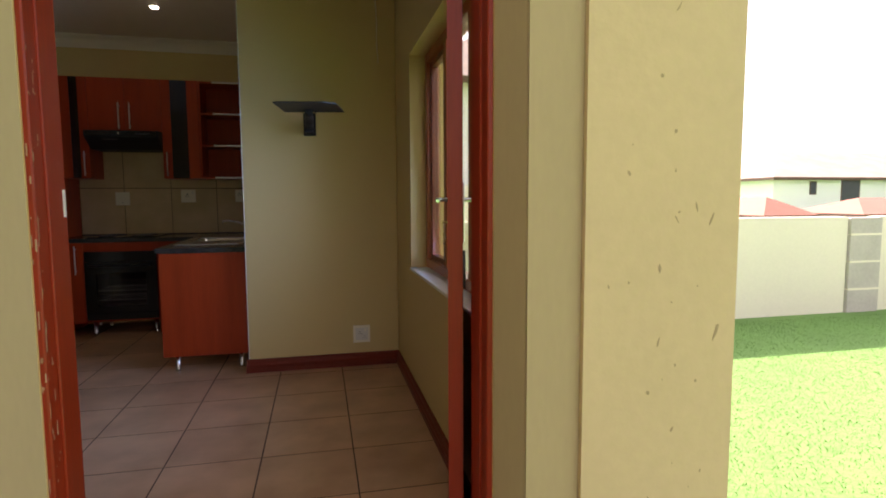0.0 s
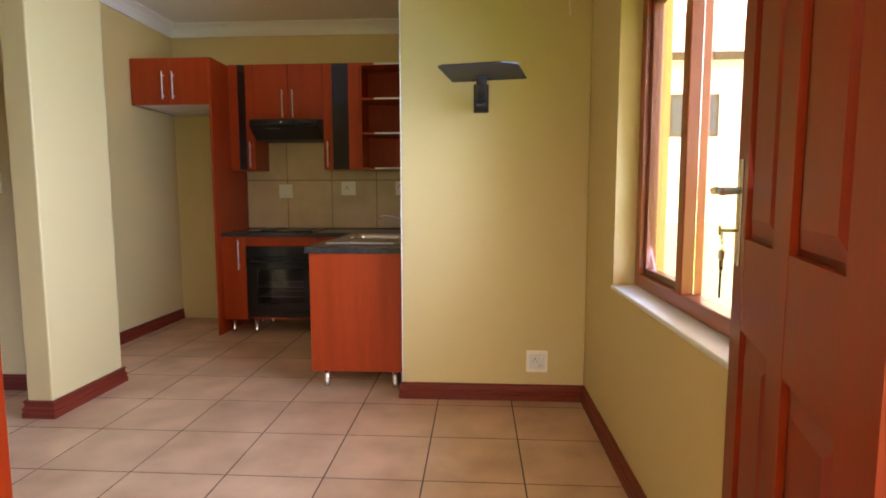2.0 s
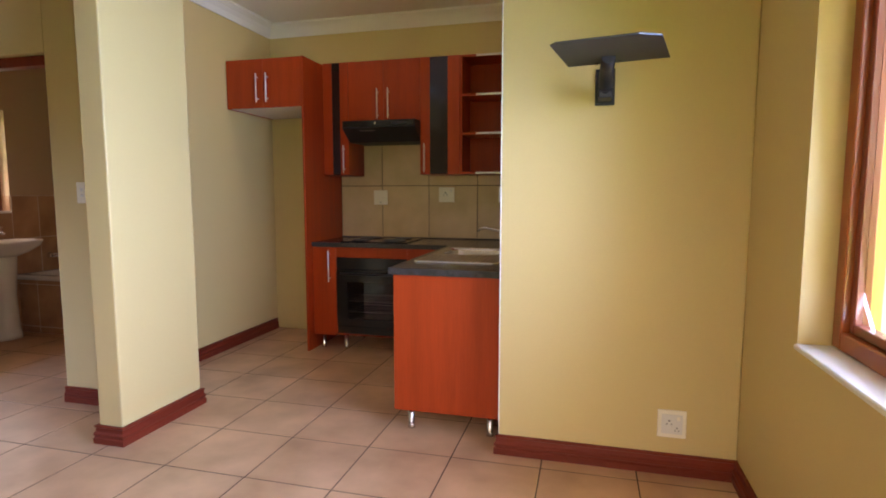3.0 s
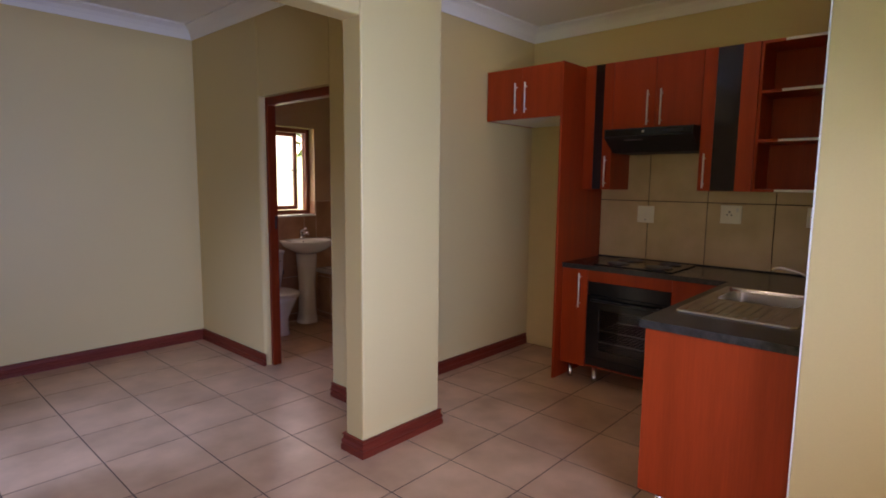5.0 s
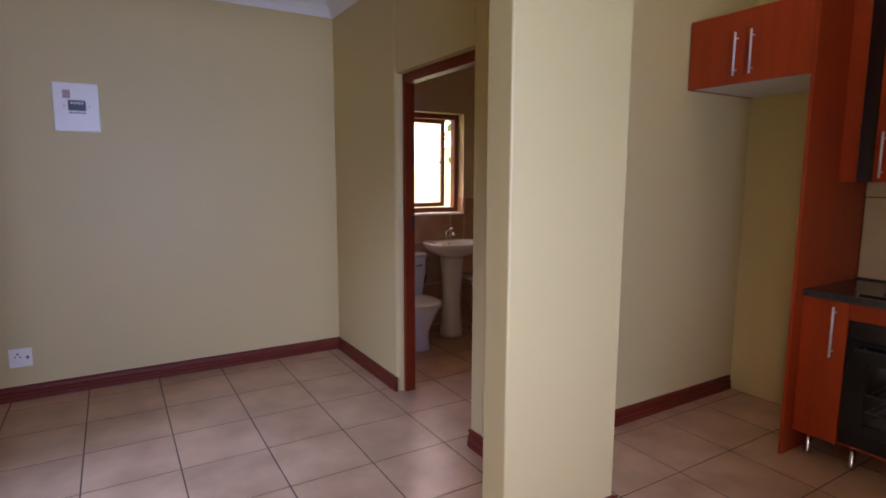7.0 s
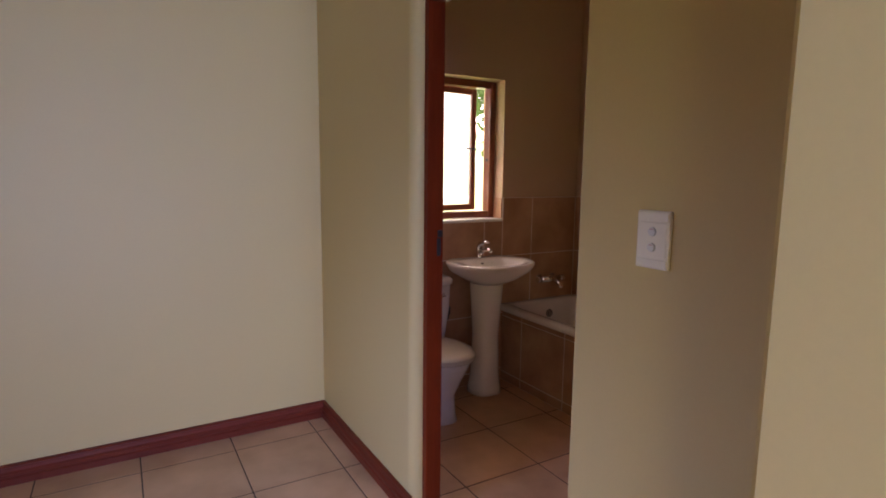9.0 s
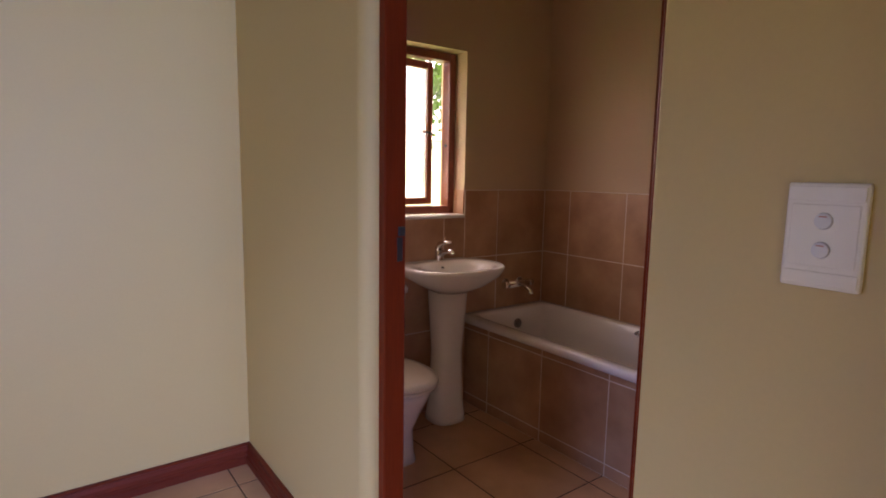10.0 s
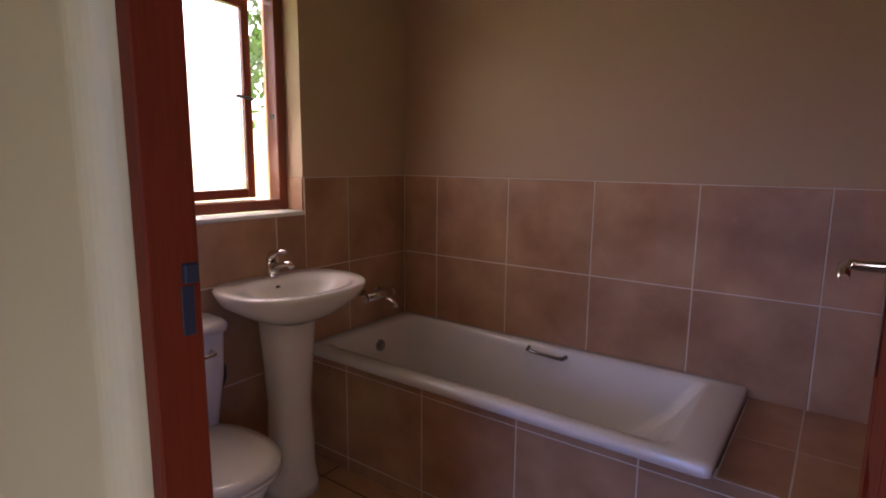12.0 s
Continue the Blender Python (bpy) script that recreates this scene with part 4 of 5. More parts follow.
part("cover", boxes((-0.128, 0.128, -0.022, -0.0005, -0.157, 0.157), bevel=0.006, seg=2), PLASTIC, board)
part("breaker_window", boxes((-0.046, 0.052, -0.0255, -0.0225, -0.022, 0.045), bevel=0.001), PLASTIC_DARK, board)
for k in range(5):
    part("breaker_lever", boxes((-0.030 + k * 0.015, -0.022 + k * 0.015, -0.0315, -0.026, 0.018, 0.034), bevel=0.001), WHITEBOARD, board)
part("sticker", boxes((-0.073, -0.030, -0.0232, -0.0225, 0.055, 0.108)), STICKER, board, "faded pink sticker")
for k in range(4):
    part("label_bar", boxes((-0.042 + k * 0.024, -0.024 + k * 0.024, -0.0232, -0.0225, -0.040, -0.032)), INK, board)
for x in (-0.068, 0.073):
    bm = bmesh.new()
    tube(bm, [(x, -0.0225, 0.006), (x, -0.0245, 0.006)], 0.004, 10)
    part("screw", bm, IRON, board)

tv = thing("tv_bracket", "black steel tilting television wall bracket with flat tray", "bracket")
part("wall_plate", boxes((0.100, 0.186, YN - 0.012, YN - 0.0005, 1.70, 1.86), bevel=0.002), BLACK, tv)
bm = bmesh.new()
box(bm, 0.112, 0.172, YN - 0.13, YN - 0.012, 1.715, 1.775, bevel=0.004)
tube(bm, [(0.142, YN - 0.17, 1.73), (0.142, YN - 0.17, 1.815)], 0.030, 18)
box(bm, 0.115, 0.169, YN - 0.19, YN - 0.11, 1.705, 1.745, bevel=0.004)
part("arm", bm, BLACK, tv)
bm = bmesh.new()
tube(bm, [(0.142, YN - 0.17, 1.775), (0.142, YN - 0.17, 1.780)], 0.033, 18)
part("collar", bm, BLACK, tv)
bm = bmesh.new()
tube(bm, [(0.142, YN - 0.165, 1.735), (0.142, YN - 0.20, 1.785), (0.143, YN - 0.30, 1.812), (0.145, YN - 0.40, 1.8235)], [0.029, 0.029, 0.028, 0.026], 16)
part("tilt_arm", bm, BLACK, tv)
bm = bmesh.new()
prism(bm, [(-0.185, -0.16), (-0.16, -0.185), (0.115, -0.185), (0.185, -0.135), (0.195, 0.195), (-0.195, 0.195)], 0, 0.006)
bmesh.ops.transform(bm, matrix=pose(0.148, 3.838, 1.824, 0, 0, -10), verts=bm.verts)
part("tray", bm, BLACK, tv)
for bx, by in ((0.10, 4.02), (0.19, 4.0)):
    bm = bmesh.new()
    tube(bm, [(bx, by, 1.823), (bx, by, 1.816)], 0.006, 8)
    part("bolt", bm, CHROME, tv)


wire = thing("loose_wire", "thin pale loose wire hanging on the khaki wall", "wire")
bm = bmesh.new()
tube(bm, [(0.622, YN - 0.004, 2.70), (0.630, YN - 0.010, 2.52), (0.626, YN - 0.016, 2.38), (0.638, YN - 0.012, 2.23)], 0.0028, 8)
part("strand", bm, PLASTIC, wire)


def downlight(x, y, label):
    d = thing("downlight", label, "ceiling light", "kitchen downlights", at=(x, y, CZ))
    bm = bmesh.new()
    loft(bm, [oval(0, 0, -0.0005, 0.046, 0.046, 24), oval(0, 0, -0.006, 0.044, 0.044, 24), oval(0, 0, -0.007, 0.034, 0.034, 24), oval(0, 0, -0.003, 0.031, 0.031, 24)], close_first=False, close_last=False)
    part("ring", bm, DARKCHROME, d, "dark metal trim ring")
    bm = bmesh.new()
    loft(bm, [oval(0, 0, -0.002, 0.033, 0.033, 20), oval(0, 0, -0.009, 0.030, 0.030, 20), oval(0, 0, -0.014, 0.018, 0.018, 20)])
    part("lamp", bm, LAMP, d)


downlight(-2.08, 5.46, "small round recessed downlight, lit, in the kitchen ceiling")
downlight(-1.10, 5.34, "small round recessed downlight, lit, in the kitchen ceiling")

# ---- bathroom ----
bath = thing("bathtub", "white built-in bathtub with a sloped back and chrome fittings", "bathtub")
TX0b, TX1b, TY0, TY1, TZ = BXW + 0.012, -3.430, 5.556, BYN - 0.012, 0.552
bm = bmesh.new()
loft(bm, [rr(TX0b + 0.012, TX1b - 0.012, TY0 + 0.012, TY1 - 0.004, TZ - 0.045, 0.02), rr(TX0b, TX1b, TY0, TY1, TZ - 0.035, 0.02), rr(TX0b, TX1b, TY0, TY1, TZ - 0.008, 0.02), rr(TX0b + 0.008, TX1b - 0.008, TY0 + 0.008, TY1 - 0.004, TZ, 0.02),
          rr(TX0b + 0.075, TX1b - 0.115, TY0 + 0.060, TY1 - 0.045, TZ, 0.05), rr(TX0b + 0.090, TX1b - 0.135, TY0 + 0.072, TY1 - 0.057, TZ - 0.012, 0.05),
          rr(TX0b + 0.100, TX1b - 0.22, TY0 + 0.085, TY1 - 0.07, TZ - 0.14, 0.05), rr(TX0b + 0.120, TX1b - 0.36, TY0 + 0.105, TY1 - 0.09, TZ - 0.29, 0.06), rr(TX0b + 0.17, TX1b - 0.45, TY0 + 0.15, TY1 - 0.13, TZ - 0.345, 0.08)], close_first=False, close_last=True)
part("tub", bm, ACRYLIC, bath)
bm = bmesh.new()
xw = TX0b + 0.099
tube(bm, [(xw - 0.004, 5.947, 0.46), (xw + 0.006, 5.947, 0.46)], [0.030, 0.028], 20)
tube(bm, [(xw + 0.006, 5.947, 0.46), (xw + 0.010, 5.947, 0.46)], [0.016, 0.014], 16)
part("overflow", bm, DARKCHROME, bath, "round chrome overflow")
bm = bmesh.new()
yb = TY1 - 0.063
tube(bm, [(-4.305, yb + 0.008, 0.530), (-4.300, yb - 0.022, 0.526), (-4.275, yb - 0.028, 0.524), (-4.155, yb - 0.028, 0.518), (-4.130, yb - 0.022, 0.518), (-4.125, yb + 0.008, 0.521)], [0.009, 0.008, 0.006, 0.008, 0.009, 0.010], 12)
part("grab_handle", bm, DARKCHROME, bath, "chrome grab handle")

mixer = thing("bath_mixer", "chrome wall-mounted bath mixer tap", "tap")
bm = bmesh.new()
for y in (5.925, 6.045):
    bm = bmesh.new()
    tube(bm, [(BXW + 0.0095, y, 0.70), (BXW + 0.014, y, 0.70)], 0.030, 18)
    tube(bm, [(BXW + 0.014, y, 0.70), (BXW + 0.06, y, 0.70)], 0.014, 14)
    part("rose", bm, CHROME, mixer)
bm = bmesh.new()
tube(bm, [(BXW + 0.065, 5.90, 0.70), (BXW + 0.065, 6.07, 0.70)], 0.022, 16)
part("body", bm, CHROME, mixer)
for y, s in ((5.90, -1), (6.07, 1)):
    bm = bmesh.new()
    tube(bm, [(BXW + 0.065, y, 0.70), (BXW + 0.065, y + s * 0.035, 0.70)], [0.016, 0.022], 12)
    part("knob", bm, CHROME, mixer)
bm = bmesh.new()
tube(bm, [(BXW + 0.065, 5.985, 0.70), (BXW + 0.12, 5.985, 0.695), (BXW + 0.17, 5.985, 0.675), (BXW + 0.18, 5.985, 0.655)], [0.015, 0.013, 0.012, 0.012], 12)
part("spout", bm, CHROME, mixer)

basin = thing("washbasin", "white porcelain pedestal washbasin under the window", "washbasin")
BCY, BZ = 5.350, 0.895
WX = BXW + 0.0095
bm = bmesh.new()
cx = -4.893
loft(bm, [oval(cx - 0.02, BCY, BZ - 0.145, 0.105, 0.105, 40, 2.2, WX), oval(cx, BCY, BZ - 0.105, 0.165, 0.185, 40, 2.2, WX), oval(cx, BCY, BZ - 0.055, 0.222, 0.266, 40, 2.3, WX), oval(cx, BCY, BZ - 0.022, 0.243, 0.283, 40, 2.3, WX),
          oval(cx, BCY, BZ - 0.006, 0.245, 0.287, 40, 2.3, WX), oval(cx, BCY, BZ, 0.237, 0.279, 40, 2.3, WX + 0.003),
          oval(cx + 0.045, BCY, BZ - 0.004, 0.150, 0.212, 40, 2.2), oval(cx + 0.045, BCY, BZ - 0.03, 0.135, 0.195, 40, 2.2), oval(cx + 0.040, BCY, BZ - 0.085, 0.10, 0.145, 40, 2.1), oval(cx + 0.03, BCY, BZ - 0.115, 0.05, 0.07, 40, 2.0)])
part("bowl", bm, PORCELAIN, basin)
bm = bmesh.new()
px = -4.965
loft(bm, [oval(px, 5.370, 0.0006, 0.105, 0.105, 32, 2.6, WX), oval(px, 5.370, 0.04, 0.103, 0.102, 32, 2.5, WX), oval(px, 5.372, 0.12, 0.092, 0.090, 32, 2.4, WX), oval(px, 5.372, 0.40, 0.085, 0.082, 32, 2.3, WX), oval(px + 0.005, 5.370, 0.58, 0.095, 0.095, 32, 2.3, WX), oval(px + 0.015, 5.362, BZ - 0.146, 0.110, 0.104, 32, 2.2, WX)])
part("pedestal", bm, PORCELAIN, basin)
bm = bmesh.new()
tube(bm, [(cx - 0.103, BCY, BZ - 0.034), (cx - 0.088, BCY, BZ - 0.036)], 0.011, 14)
part("overflow_hole", bm, PLASTIC_DARK, basin)
tapb = thing("basin_mixer", "chrome single-lever basin mixer tap", "tap")
tx, ty = -5.035, BCY + 0.01
bm = bmesh.new()
tube(bm, [(tx, ty, BZ - 0.001), (tx, ty, BZ + 0.008), (tx, ty, BZ + 0.03), (tx + 0.005, ty, BZ + 0.065)], [0.026, 0.024, 0.021, 0.022], 18)
part("body", bm, CHROME, tapb)
bm = bmesh.new()
tube(bm, [(tx + 0.01, ty, BZ + 0.035), (tx + 0.06, ty + 0.004, BZ + 0.060), (tx + 0.105, ty + 0.008, BZ + 0.066), (tx + 0.118, ty + 0.009, BZ + 0.052)], [0.016, 0.013, 0.012, 0.012], 14)
part("spout", bm, CHROME, tapb)
bm = bmesh.new()
tube(bm, [(tx, ty, BZ + 0.07), (tx + 0.01, ty, BZ + 0.092), (tx + 0.05, ty + 0.003, BZ + 0.108), (tx + 0.10, ty + 0.006, BZ + 0.112)], [0.020, 0.018, 0.010, 0.006], 14)
part("lever", bm, CHROME, tapb)

toilet = thing("toilet", "white porcelain toilet with closed cream seat and cistern", "toilet")
TC = 4.902
bm = bmesh.new()
loft(bm, [oval(-4.84, TC, 0.0006, 0.20, 0.105, 32, 2.8), oval(-4.84, TC, 0.05, 0.19, 0.098, 32, 2.6), oval(-4.83, TC, 0.16, 0.18, 0.092, 32, 2.4), oval(-4.81, TC, 0.26, 0.21, 0.125, 32, 2.3), oval(-4.795, TC, 0.34, 0.235, 0.165, 32, 2.2), oval(-4.79, TC, 0.388, 0.24, 0.178, 32, 2.2)])
part("bowl", bm, PORCELAIN, toilet)
bm = bmesh.new()
loft(bm, [oval(-4.775, TC, 0.3885, 0.249, 0.192, 40, 2.25), oval(-4.775, TC, 0.402, 0.252, 0.195, 40, 2.25), oval(-4.775, TC, 0.404, 0.246, 0.190, 40, 2.25)])
part("seat", bm, SEATPLASTIC, toilet)
bm = bmesh.new()
loft(bm, [oval(-4.775, TC, 0.4055, 0.246, 0.190, 40, 2.25), oval(-4.775, TC, 0.408, 0.252, 0.195, 40, 2.25), oval(-4.775, TC, 0.422, 0.249, 0.192, 40, 2.25), oval(-4.775, TC, 0.430, 0.215, 0.155, 40, 2.2), oval(-4.775, TC, 0.433, 0.12, 0.08, 40, 2.0)])
part("lid", bm, SEATPLASTIC, toilet, "cream plastic closed lid")
bm = bmesh.new()
loft(bm, [rr(WX + 0.002, -4.945, TC - 0.155, TC + 0.155, 0.40, 0.03), rr(WX + 0.002, -4.930, TC - 0.18, TC + 0.18, 0.60, 0.035), rr(WX + 0.002, -4.925, TC - 0.185, TC + 0.185, 0.765, 0.035)])
part("cistern", bm, PORCELAIN, toilet)
bm = bmesh.new()
loft(bm, [rr(WX + 0.002, -4.915, TC - 0.195, TC + 0.195, 0.766, 0.04), rr(WX + 0.002, -4.912, TC - 0.197, TC + 0.197, 0.79, 0.04), rr(WX + 0.006, -4.925, TC - 0.185, TC + 0.185, 0.805, 0.04)])
part("cistern_lid", bm, PORCELAIN, toilet)
bm = bmesh.new()
tube(bm, [(-4.93, TC + 0.12, 0.70), (-4.905, TC + 0.12, 0.70), (-4.90, TC + 0.06, 0.695)], [0.012, 0.009, 0.007], 10)
part("flush_lever", bm, CHROME, toilet)
bm = bmesh.new()
tube(bm, [(WX, 5.145, 0.56), (WX + 0.03, 5.145, 0.56), (WX + 0.045, 5.14, 0.55), (WX + 0.045, 5.12, 0.50)], 0.008, 10)
tube(bm, [(WX + 0.03, 5.145, 0.585), (WX + 0.03, 5.145, 0.535)], 0.011, 10)
part("inlet_valve", bm, IRON, toilet)

# ---- tiles ----
def slab_mesh(name, mat, axis, t, g=0.0022):
    """A unit tile with a slight bevel: spans 0..1 on its two wide axes and 0..t on the axis named; scaled by each piece."""
    bm = bmesh.new()
    e = 0.006
    def p(u, v, d):
        return {"z": (u, v, d), "y": (u, -d, v), "x": (d, u, v)}[axis]
    lo_, hi_ = 0.0, 1.0
    loft(bm, [[p(lo_, lo_, 0), p(hi_, lo_, 0), p(hi_, hi_, 0), p(lo_, hi_, 0)], [p(lo_, lo_, t * 0.8), p(hi_, lo_, t * 0.8), p(hi_, hi_, t * 0.8), p(lo_, hi_, t * 0.8)],
              [p(lo_ + e, lo_ + e, t), p(hi_ - e, lo_ + e, t), p(hi_ - e, hi_ - e, t), p(lo_ + e, hi_ - e, t)]], close_first=False, smooth=False)
    return finish(name, bm, mat)


def tiles(parent, me, axis, depth, us, vs, gap, holes=()):
    """Tiles between the joints us and vs on a plane; holes: (u0, u1, v0, v1) left free."""
    def cut(r, hole):
        u0, u1, v0, v1 = r
        a, b, c, d = hole
        if u1 <= a or u0 >= b or v1 <= c or v0 >= d:
            return [r]
        out = []
        if u0 < a:
            out.append((u0, a, v0, v1))
        if u1 > b:
            out.append((b, u1, v0, v1))
        u0, u1 = max(u0, a), min(u1, b)
        if v0 < c:
            out.append((u0, u1, v0, c))
        if v1 > d:
            out.append((u0, u1, d, v1))
        return out
    for u0, u1 in zip(us, us[1:]):
        for v0, v1 in zip(vs, vs[1:]):
            rows = [(u0, u1, v0, v1)]
            for h in holes:
                rows = [q for r in rows for q in cut(r, h)]
            for a, b, c, d in rows:
                w, hh = b - a - gap, d - c - gap
                if w < 0.012 or hh < 0.012:
                    continue
                u, v = a + gap / 2, c + gap / 2
                if axis == "z":
                    piece("tile", me, parent, (u, v, depth), (w, hh, 1))
                elif axis == "y":
                    piece("tile", me, parent, (u, depth, v), (w, 1, hh))
                else:
                    piece("tile", me, parent, (depth, u, v), (1, w, hh))


def joints(lo_, hi_, first, pitch):
    k = math.ceil((lo_ - first) / pitch)
    out = [lo_]
    while first + k * pitch < hi_:
        if first + k * pitch > lo_ + 0.004:
            out.append(first + k * pitch)
        k += 1
    return out + [hi_]


PITCH_X, PITCH_Y, FX, FYJ = 0.4385, 0.4325, -0.106, 3.775
floor_me = slab_mesh("floor_tile", FLOOR_TILE, "z", 0.0045)
tiles(floor, floor_me, "z", -0.0043, joints(XW - 0.05, XE + 0.05, FX, PITCH_X), joints(YS - 0.02, 6.45, FYJ, PITCH_Y), 0.0062)

# bathroom wall tiles
mesh_n = slab_mesh("wall_tile", BATH_TILE, "y", 0.0085)
mesh_w = slab_mesh("wall_tile", BATH_TILE, "x", 0.0085)
grout_n = structure("tiling_north", boxes((BXW + 0.001, BXE, BYN - 0.0098, BYN + 0.001, 0, 1.286)), GROUT_PALE, "tan ceramic wall tiles with pale grout", "wall tiles")
tiles(grout_n, mesh_n, "y", BYN - 0.003, joints(BXW + 0.008, BXE, -4.878 + 0.0, 0.4085), [0.0, 0.082, 0.483, 0.884, 1.285], 0.005)
grout_w = structure("tiling_west", boxes((BXW - 0.001, BXW + 0.0098, NY + 0.008, BYN - 0.006, 0, BWZ0), (BXW - 0.001, BXW + 0.0098, BWY1, BYN - 0.006, BWZ0, 1.286), (BXW - 0.001, BXW + 0.0098, NY + 0.008, BWY0, BWZ0, 1.286)), GROUT_PALE, "tan ceramic wall tiles round the bathroom window", "wall tiles")
tiles(grout_w, mesh_w, "x", BXW + 0.003, joints(NY + 0.008, BYN - 0.009, 5.843, 0.4085), [0.0, 0.082, 0.483, 0.884, 1.285], 0.005, holes=((BWY0, BWY1, BWZ0, 1.4),))
structure("tiling_reveal", boxes((BX1 + 0.001, BXW + 0.004, BWY1 - 0.0085, BWY1 - 0.0005, BWZ0 + 0.018, 1.285), bevel=0.001), BATH_TILE, "tan tile on the window reveal", "wall tiles")

structure("tiling_reveal", boxes((BX1 + 0.001, BXW + 0.004, BWY0 + 0.0005, BWY0 + 0.0085, BWZ0 + 0.018, 1.285), bevel=0.001), BATH_TILE, "tan tile on the window reveal", "wall tiles")

# bath surround
surround = structure("bath_panel", boxes((BXW + 0.006, BXE, 5.6022, 5.66, 0, 0.504), (TX1b + 0.002, BXE, 5.66, BYN - 0.012, 0, 0.5055)), GROUT_PALE, "tan tiled bath panel and ledge", "bath panel")
tiles(surround, mesh_n, "y", 5.609, joints(BXW + 0.010, BXE, -4.871, 0.4125), [0.0, 0.062, 0.463, 0.505], 0.005)
ledge_me = slab_mesh("ledge_tile", BATH_TILE, "z", 0.0085)
tiles(surround, ledge_me, "z", 0.499, [TX1b + 0.004, -3.252, BXE], [5.602, 5.90, BYN - 0.011], 0.005)

# kitchen splashback
mesh_k = slab_mesh("splash_tile", KIT_TILE, "y", 0.0085)
splash = structure("splashback", boxes((TX1 + 0.002, KXE, KYN - 0.0055, KYN + 0.001, CTOP + 0.001, UZ0 + 0.3)), GROUT, "beige ceramic splashback tiles", "wall tiles")
tiles(splash, mesh_k, "y", KYN - 0.003, joints(TX1 + 0.003, KXE, -1.724, 0.438), [CTOP + 0.001, 1.375, 1.80], 0.006)

# ---- outside ----
pier = thing("block_pier", "grey concrete block pier in the garden wall", "pier")
for z0, z1 in ((GZ - 0.05, 0.05), (0.06, 0.41), (0.42, 0.765), (0.775, 0.985)):
    part("block", boxes((6.862, 7.368, GWY - 0.03, GWY + 0.22, z0, z1), bevel=0.008), BLOCK, pier)
for z in (0.055, 0.415, 0.77):
    part("mortar", boxes((6.872, 7.358, GWY - 0.033, GWY + 0.2, z - 0.014, z + 0.014)), CREAM, pier)

# chips in the plaster beside the door, coloured darker for the shade inside them
bm = bmesh.new()
rnd = random.Random(11)
for i in range(48):
    x = 0.80 + 0.33 * rnd.random()
    z = 0.1 + 1.75 * rnd.random()
    r = 0.0018 + 0.0035 * rnd.random() ** 2
    tall_ = rnd.choice((1, 1, 1.6, 2.2, 4.0))
    lean = rnd.uniform(-0.5, 0.5)
    ring = []
    for k in range(8):
        a = 2 * math.pi * k / 8
        q = 0.7 + 0.5 * rnd.random()
        ring.append((x + r * q * math.cos(a) * 0.8 + lean * r * tall_ * math.sin(a), YO - 0.0222, z + r * q * tall_ * math.sin(a)))
    loft(bm, [ring, [(a, b - 0.0008, c) for a, b, c in ring]], smooth=False)
structure("plaster_chips", bm, GOUGE_SHADE, "chips knocked out of the plaster, their shade put in the colour", "chips")

# lawn blades near the doorway
bm = bmesh.new()
rnd = random.Random(5)
verts, faces = [], []
for i in range(90000):
    x, y = 1.2 + 7.5 * rnd.random() ** 1.2, -0.4 + 6.2 * rnd.random()
    h = 0.007 + 0.011 * rnd.random()
    a = rnd.random() * 6.283
    w = 0.0025 + 0.002 * rnd.random()
    dx, dy = math.cos(a) * w, math.sin(a) * w
    lx, ly = rnd.uniform(-0.02, 0.02), rnd.uniform(-0.02, 0.02)
    n = len(verts)
    verts += [(x - dx, y - dy, GZ - 0.002), (x + dx, y + dy, GZ - 0.002), (x + lx, y + ly, GZ + h)]
    faces.append((n, n + 1, n + 2))
me = bpy.data.meshes.new("grass")
me.from_pydata(verts, [], faces)
me.materials.append(BLADE)
bm.free()
tagged(new("grass", me), "short bright green lawn grass", "grass", kind="stuff")


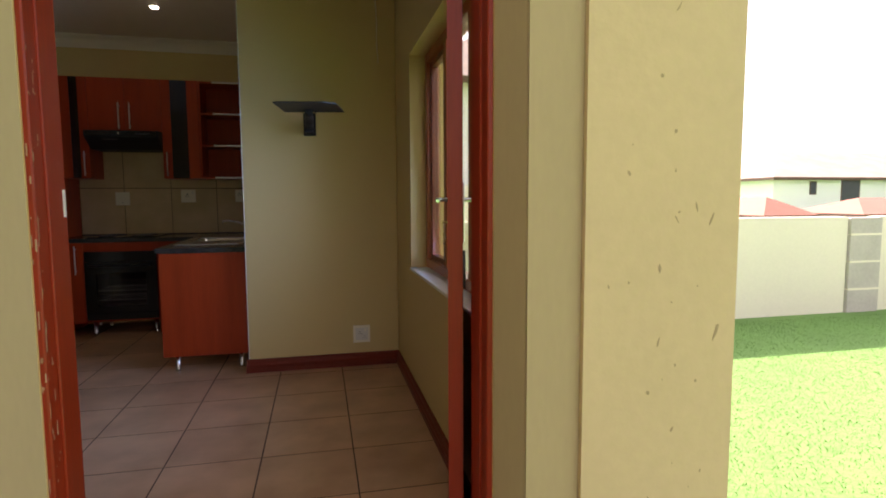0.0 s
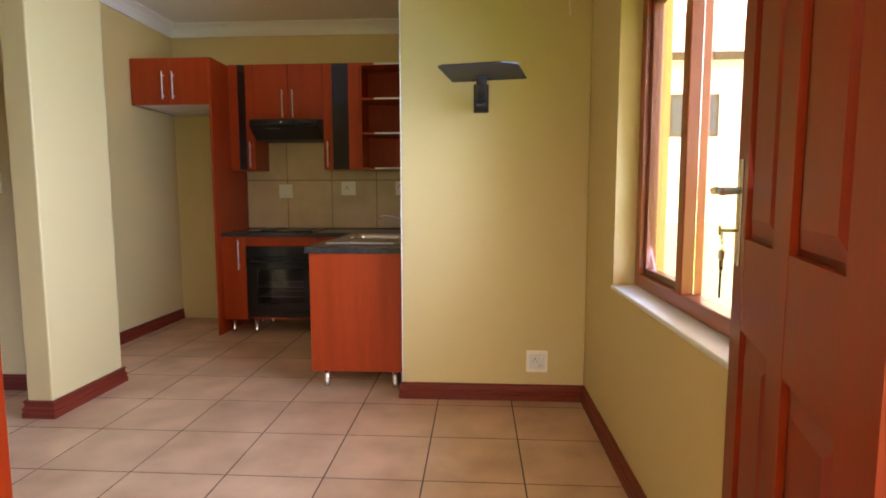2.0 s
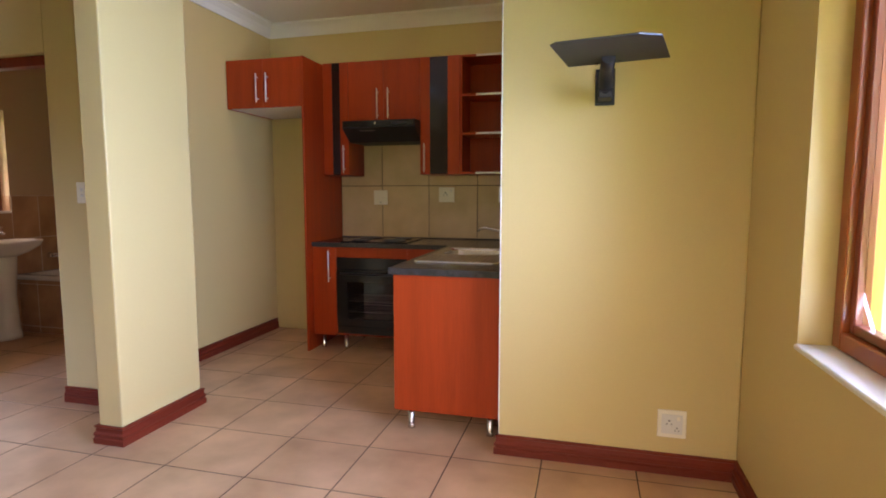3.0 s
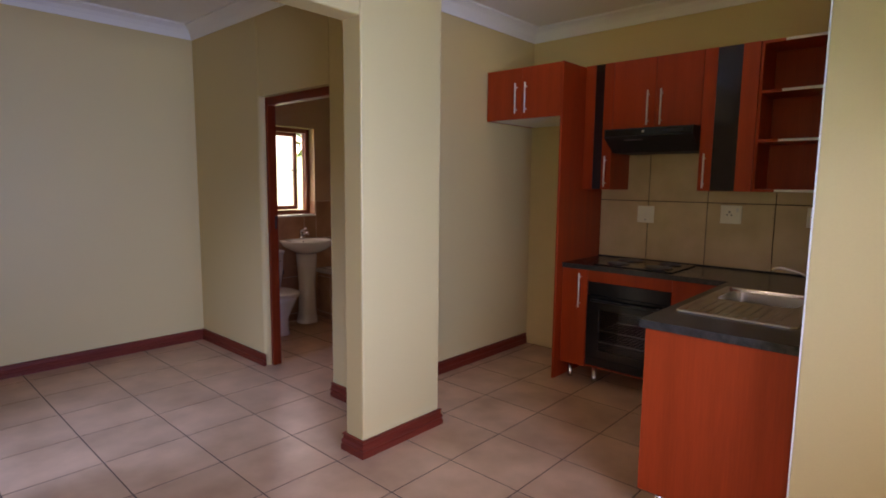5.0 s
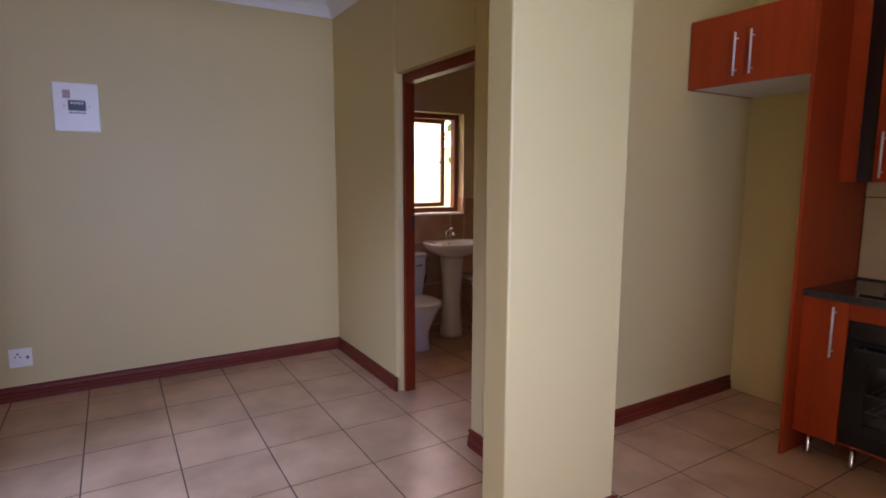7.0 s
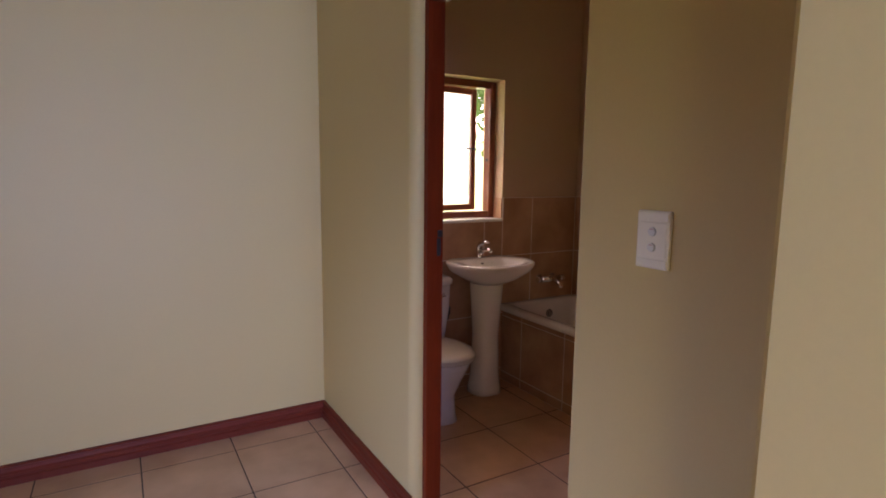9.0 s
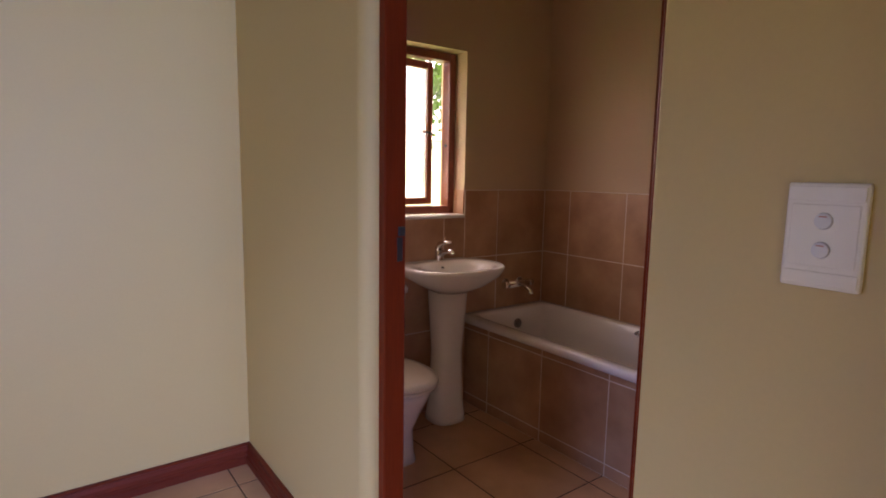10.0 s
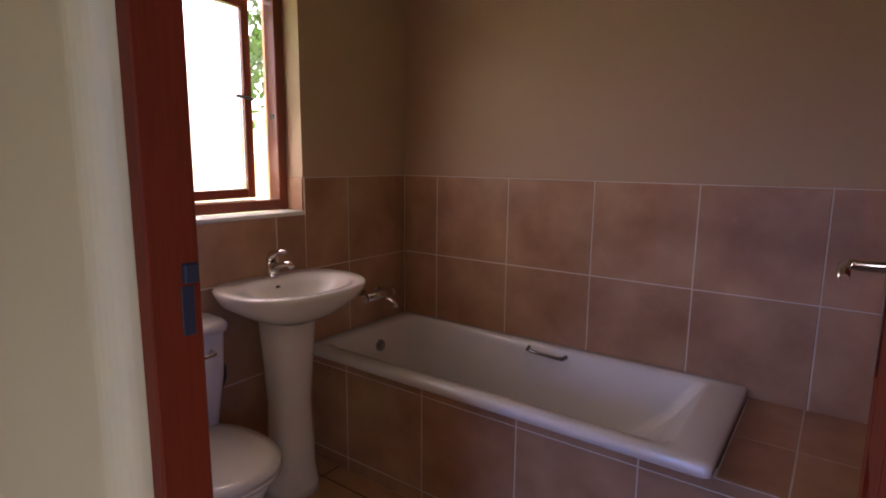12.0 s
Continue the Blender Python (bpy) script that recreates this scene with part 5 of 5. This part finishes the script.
def house(label, x0, x1, y0, y1, eave, ridge, windows, base=GZ, roof_mat=ROOF):
    """A plastered house with a hipped tile roof, its fascia and windows; windows: (wall, offset, z, w, h)."""
    h = thing("house", label, "house", at=(0, 0, 0))
    part("wall", boxes((x0, x1, y0, y1, base - 0.05, eave)), HOUSE, h)
    o = 0.5
    bm = bmesh.new()
    d = min(x1 - x0, y1 - y0) / 2
    if x1 - x0 > y1 - y0:
        rid = ((x0 + d, (y0 + y1) / 2), (x1 - d, (y0 + y1) / 2))
    else:
        rid = (((x0 + x1) / 2, y0 + d), ((x0 + x1) / 2, y1 - d))
    c = [bm.verts.new(p) for p in ((x0 - o, y0 - o, eave), (x1 + o, y0 - o, eave), (x1 + o, y1 + o, eave), (x0 - o, y1 + o, eave))]
    r0, r1 = bm.verts.new((*rid[0], ridge)), bm.verts.new((*rid[1], ridge))
    if x1 - x0 > y1 - y0:
        for q in ((c[0], c[1], r1, r0), (c[2], c[3], r0, r1), (c[1], c[2], r1), (c[3], c[0], r0)):
            bm.faces.new(q)
    else:
        for q in ((c[1], c[2], r1, r0), (c[3], c[0], r0, r1), (c[0], c[1], r0), (c[2], c[3], r1)):
            bm.faces.new(q)
    bm.faces.new(c[::-1])
    part("roof", bm, roof_mat, h)
    part("fascia", boxes((x0 - o - 0.02, x1 + o + 0.02, y0 - o - 0.02, y0 - o, eave - 0.16, eave + 0.02), (x0 - o - 0.02, x0 - o, y0 - o, y1 + o, eave - 0.16, eave + 0.02)), FASCIA, h)
    for wall, off, z, w, hh in windows:
        if wall == "s":
            b = (x0 + off, x0 + off + w, y0 - 0.03, y0 + 0.02, z, z + hh)
            g = (x0 + off + 0.06, x0 + off + w - 0.06, y0 - 0.034, y0 - 0.031, z + 0.06, z + hh - 0.06)
        else:
            b = (x0 - 0.03, x0 + 0.02, y0 + off, y0 + off + w, z, z + hh)
            g = (x0 - 0.034, x0 - 0.031, y0 + off + 0.06, y0 + off + w - 0.06, z + 0.06, z + hh - 0.06)
        f = part("window", boxes(b), FASCIA, h)
        part("pane", boxes(g), FARGLASS, f)
    return h


house("cream plastered neighbour house with grey windows behind the wall", 1.8, 9.2, 14.2, 20.5, 4.3, 6.3, (("s", 2.7, 2.55, 1.1, 0.95), ("s", 5.6, 2.55, 1.1, 0.95)))
house("cream house with a brown tile roof beyond the garden wall", 26.15, 44.0, 27.5, 36.0, 2.45, 4.4, (("s", 2.53, 1.45, 0.5, 0.8), ("s", 4.83, 0.95, 1.4, 1.4), ("w", 3.0, 1.0, 1.2, 1.2)))
house("low outbuilding with a red tile roof behind the garden wall", 16.4, 17.9, 17.6, 20.4, 0.6, 1.30, (), roof_mat=REDROOF)
house("low outbuilding with a red tile roof beside the far houses", 20.9, 25.0, 17.6, 20.4, 0.6, 1.25, (), roof_mat=REDROOF)
house("cream house with a tile roof west of the bathroom", -26.0, -18.0, 2.0, 16.0, 2.5, 4.4, (("s", 2.0, 1.0, 1.2, 1.2),))


def tree(label, x, y, h, seed):
    r = random.Random(seed)
    t = thing("tree", label, "tree", at=(0, 0, 0))
    bm = bmesh.new()
    tube(bm, [(x, y, GZ - 0.02), (x + 0.04, y, GZ + h * 0.25), (x - 0.03, y + 0.05, GZ + h * 0.5), (x + 0.05, y, GZ + h * 0.8)], [0.13, 0.10, 0.07, 0.02], 10)
    tips = []
    for k in range(9):
        a, z = r.random() * 6.28, GZ + h * (0.3 + 0.5 * r.random())
        ln = h * (0.18 + 0.2 * r.random())
        tip = (x + math.cos(a) * ln, y + math.sin(a) * ln, z + ln * 0.5)
        tube(bm, [(x, y, z), (x + math.cos(a) * ln * 0.5, y + math.sin(a) * ln * 0.5, z + ln * 0.32), tip], [0.04, 0.025, 0.008], 6)
        tips.append(tip)
    part("trunk", bm, BARK, t)
    vs, fs = [], []
    for tip in tips + [(x, y, GZ + h * 0.85)]:
        for k in range(420):
            p = Vector(tip) + Vector((r.gauss(0, 1), r.gauss(0, 1), r.gauss(0, 0.8))) * h * 0.095
            u = Vector((r.gauss(0, 1), r.gauss(0, 1), r.gauss(0, 1))).normalized()
            v = u.orthogonal().normalized()
            s = 0.05 + 0.05 * r.random()
            n = len(vs)
            vs += [p - u * s, p + v * s * 0.45, p + u * s, p - v * s * 0.45]
            fs.append((n, n + 1, n + 2, n + 3))
    me = bpy.data.meshes.new("crown")
    me.from_pydata([tuple(v) for v in vs], [], fs)
    me.materials.append(LEAF)
    c = new("crown", me)
    c.parent = t
    return t


tree("leafy green garden tree outside the bathroom window", -9.7, 9.7, 4.2, 3)
structure("garden_wall_west", boxes((-10.6, -10.4, -4, 14, GZ - 0.1, 1.45), bevel=0.01), CREAM, "cream boundary wall outside the bathroom", "wall")
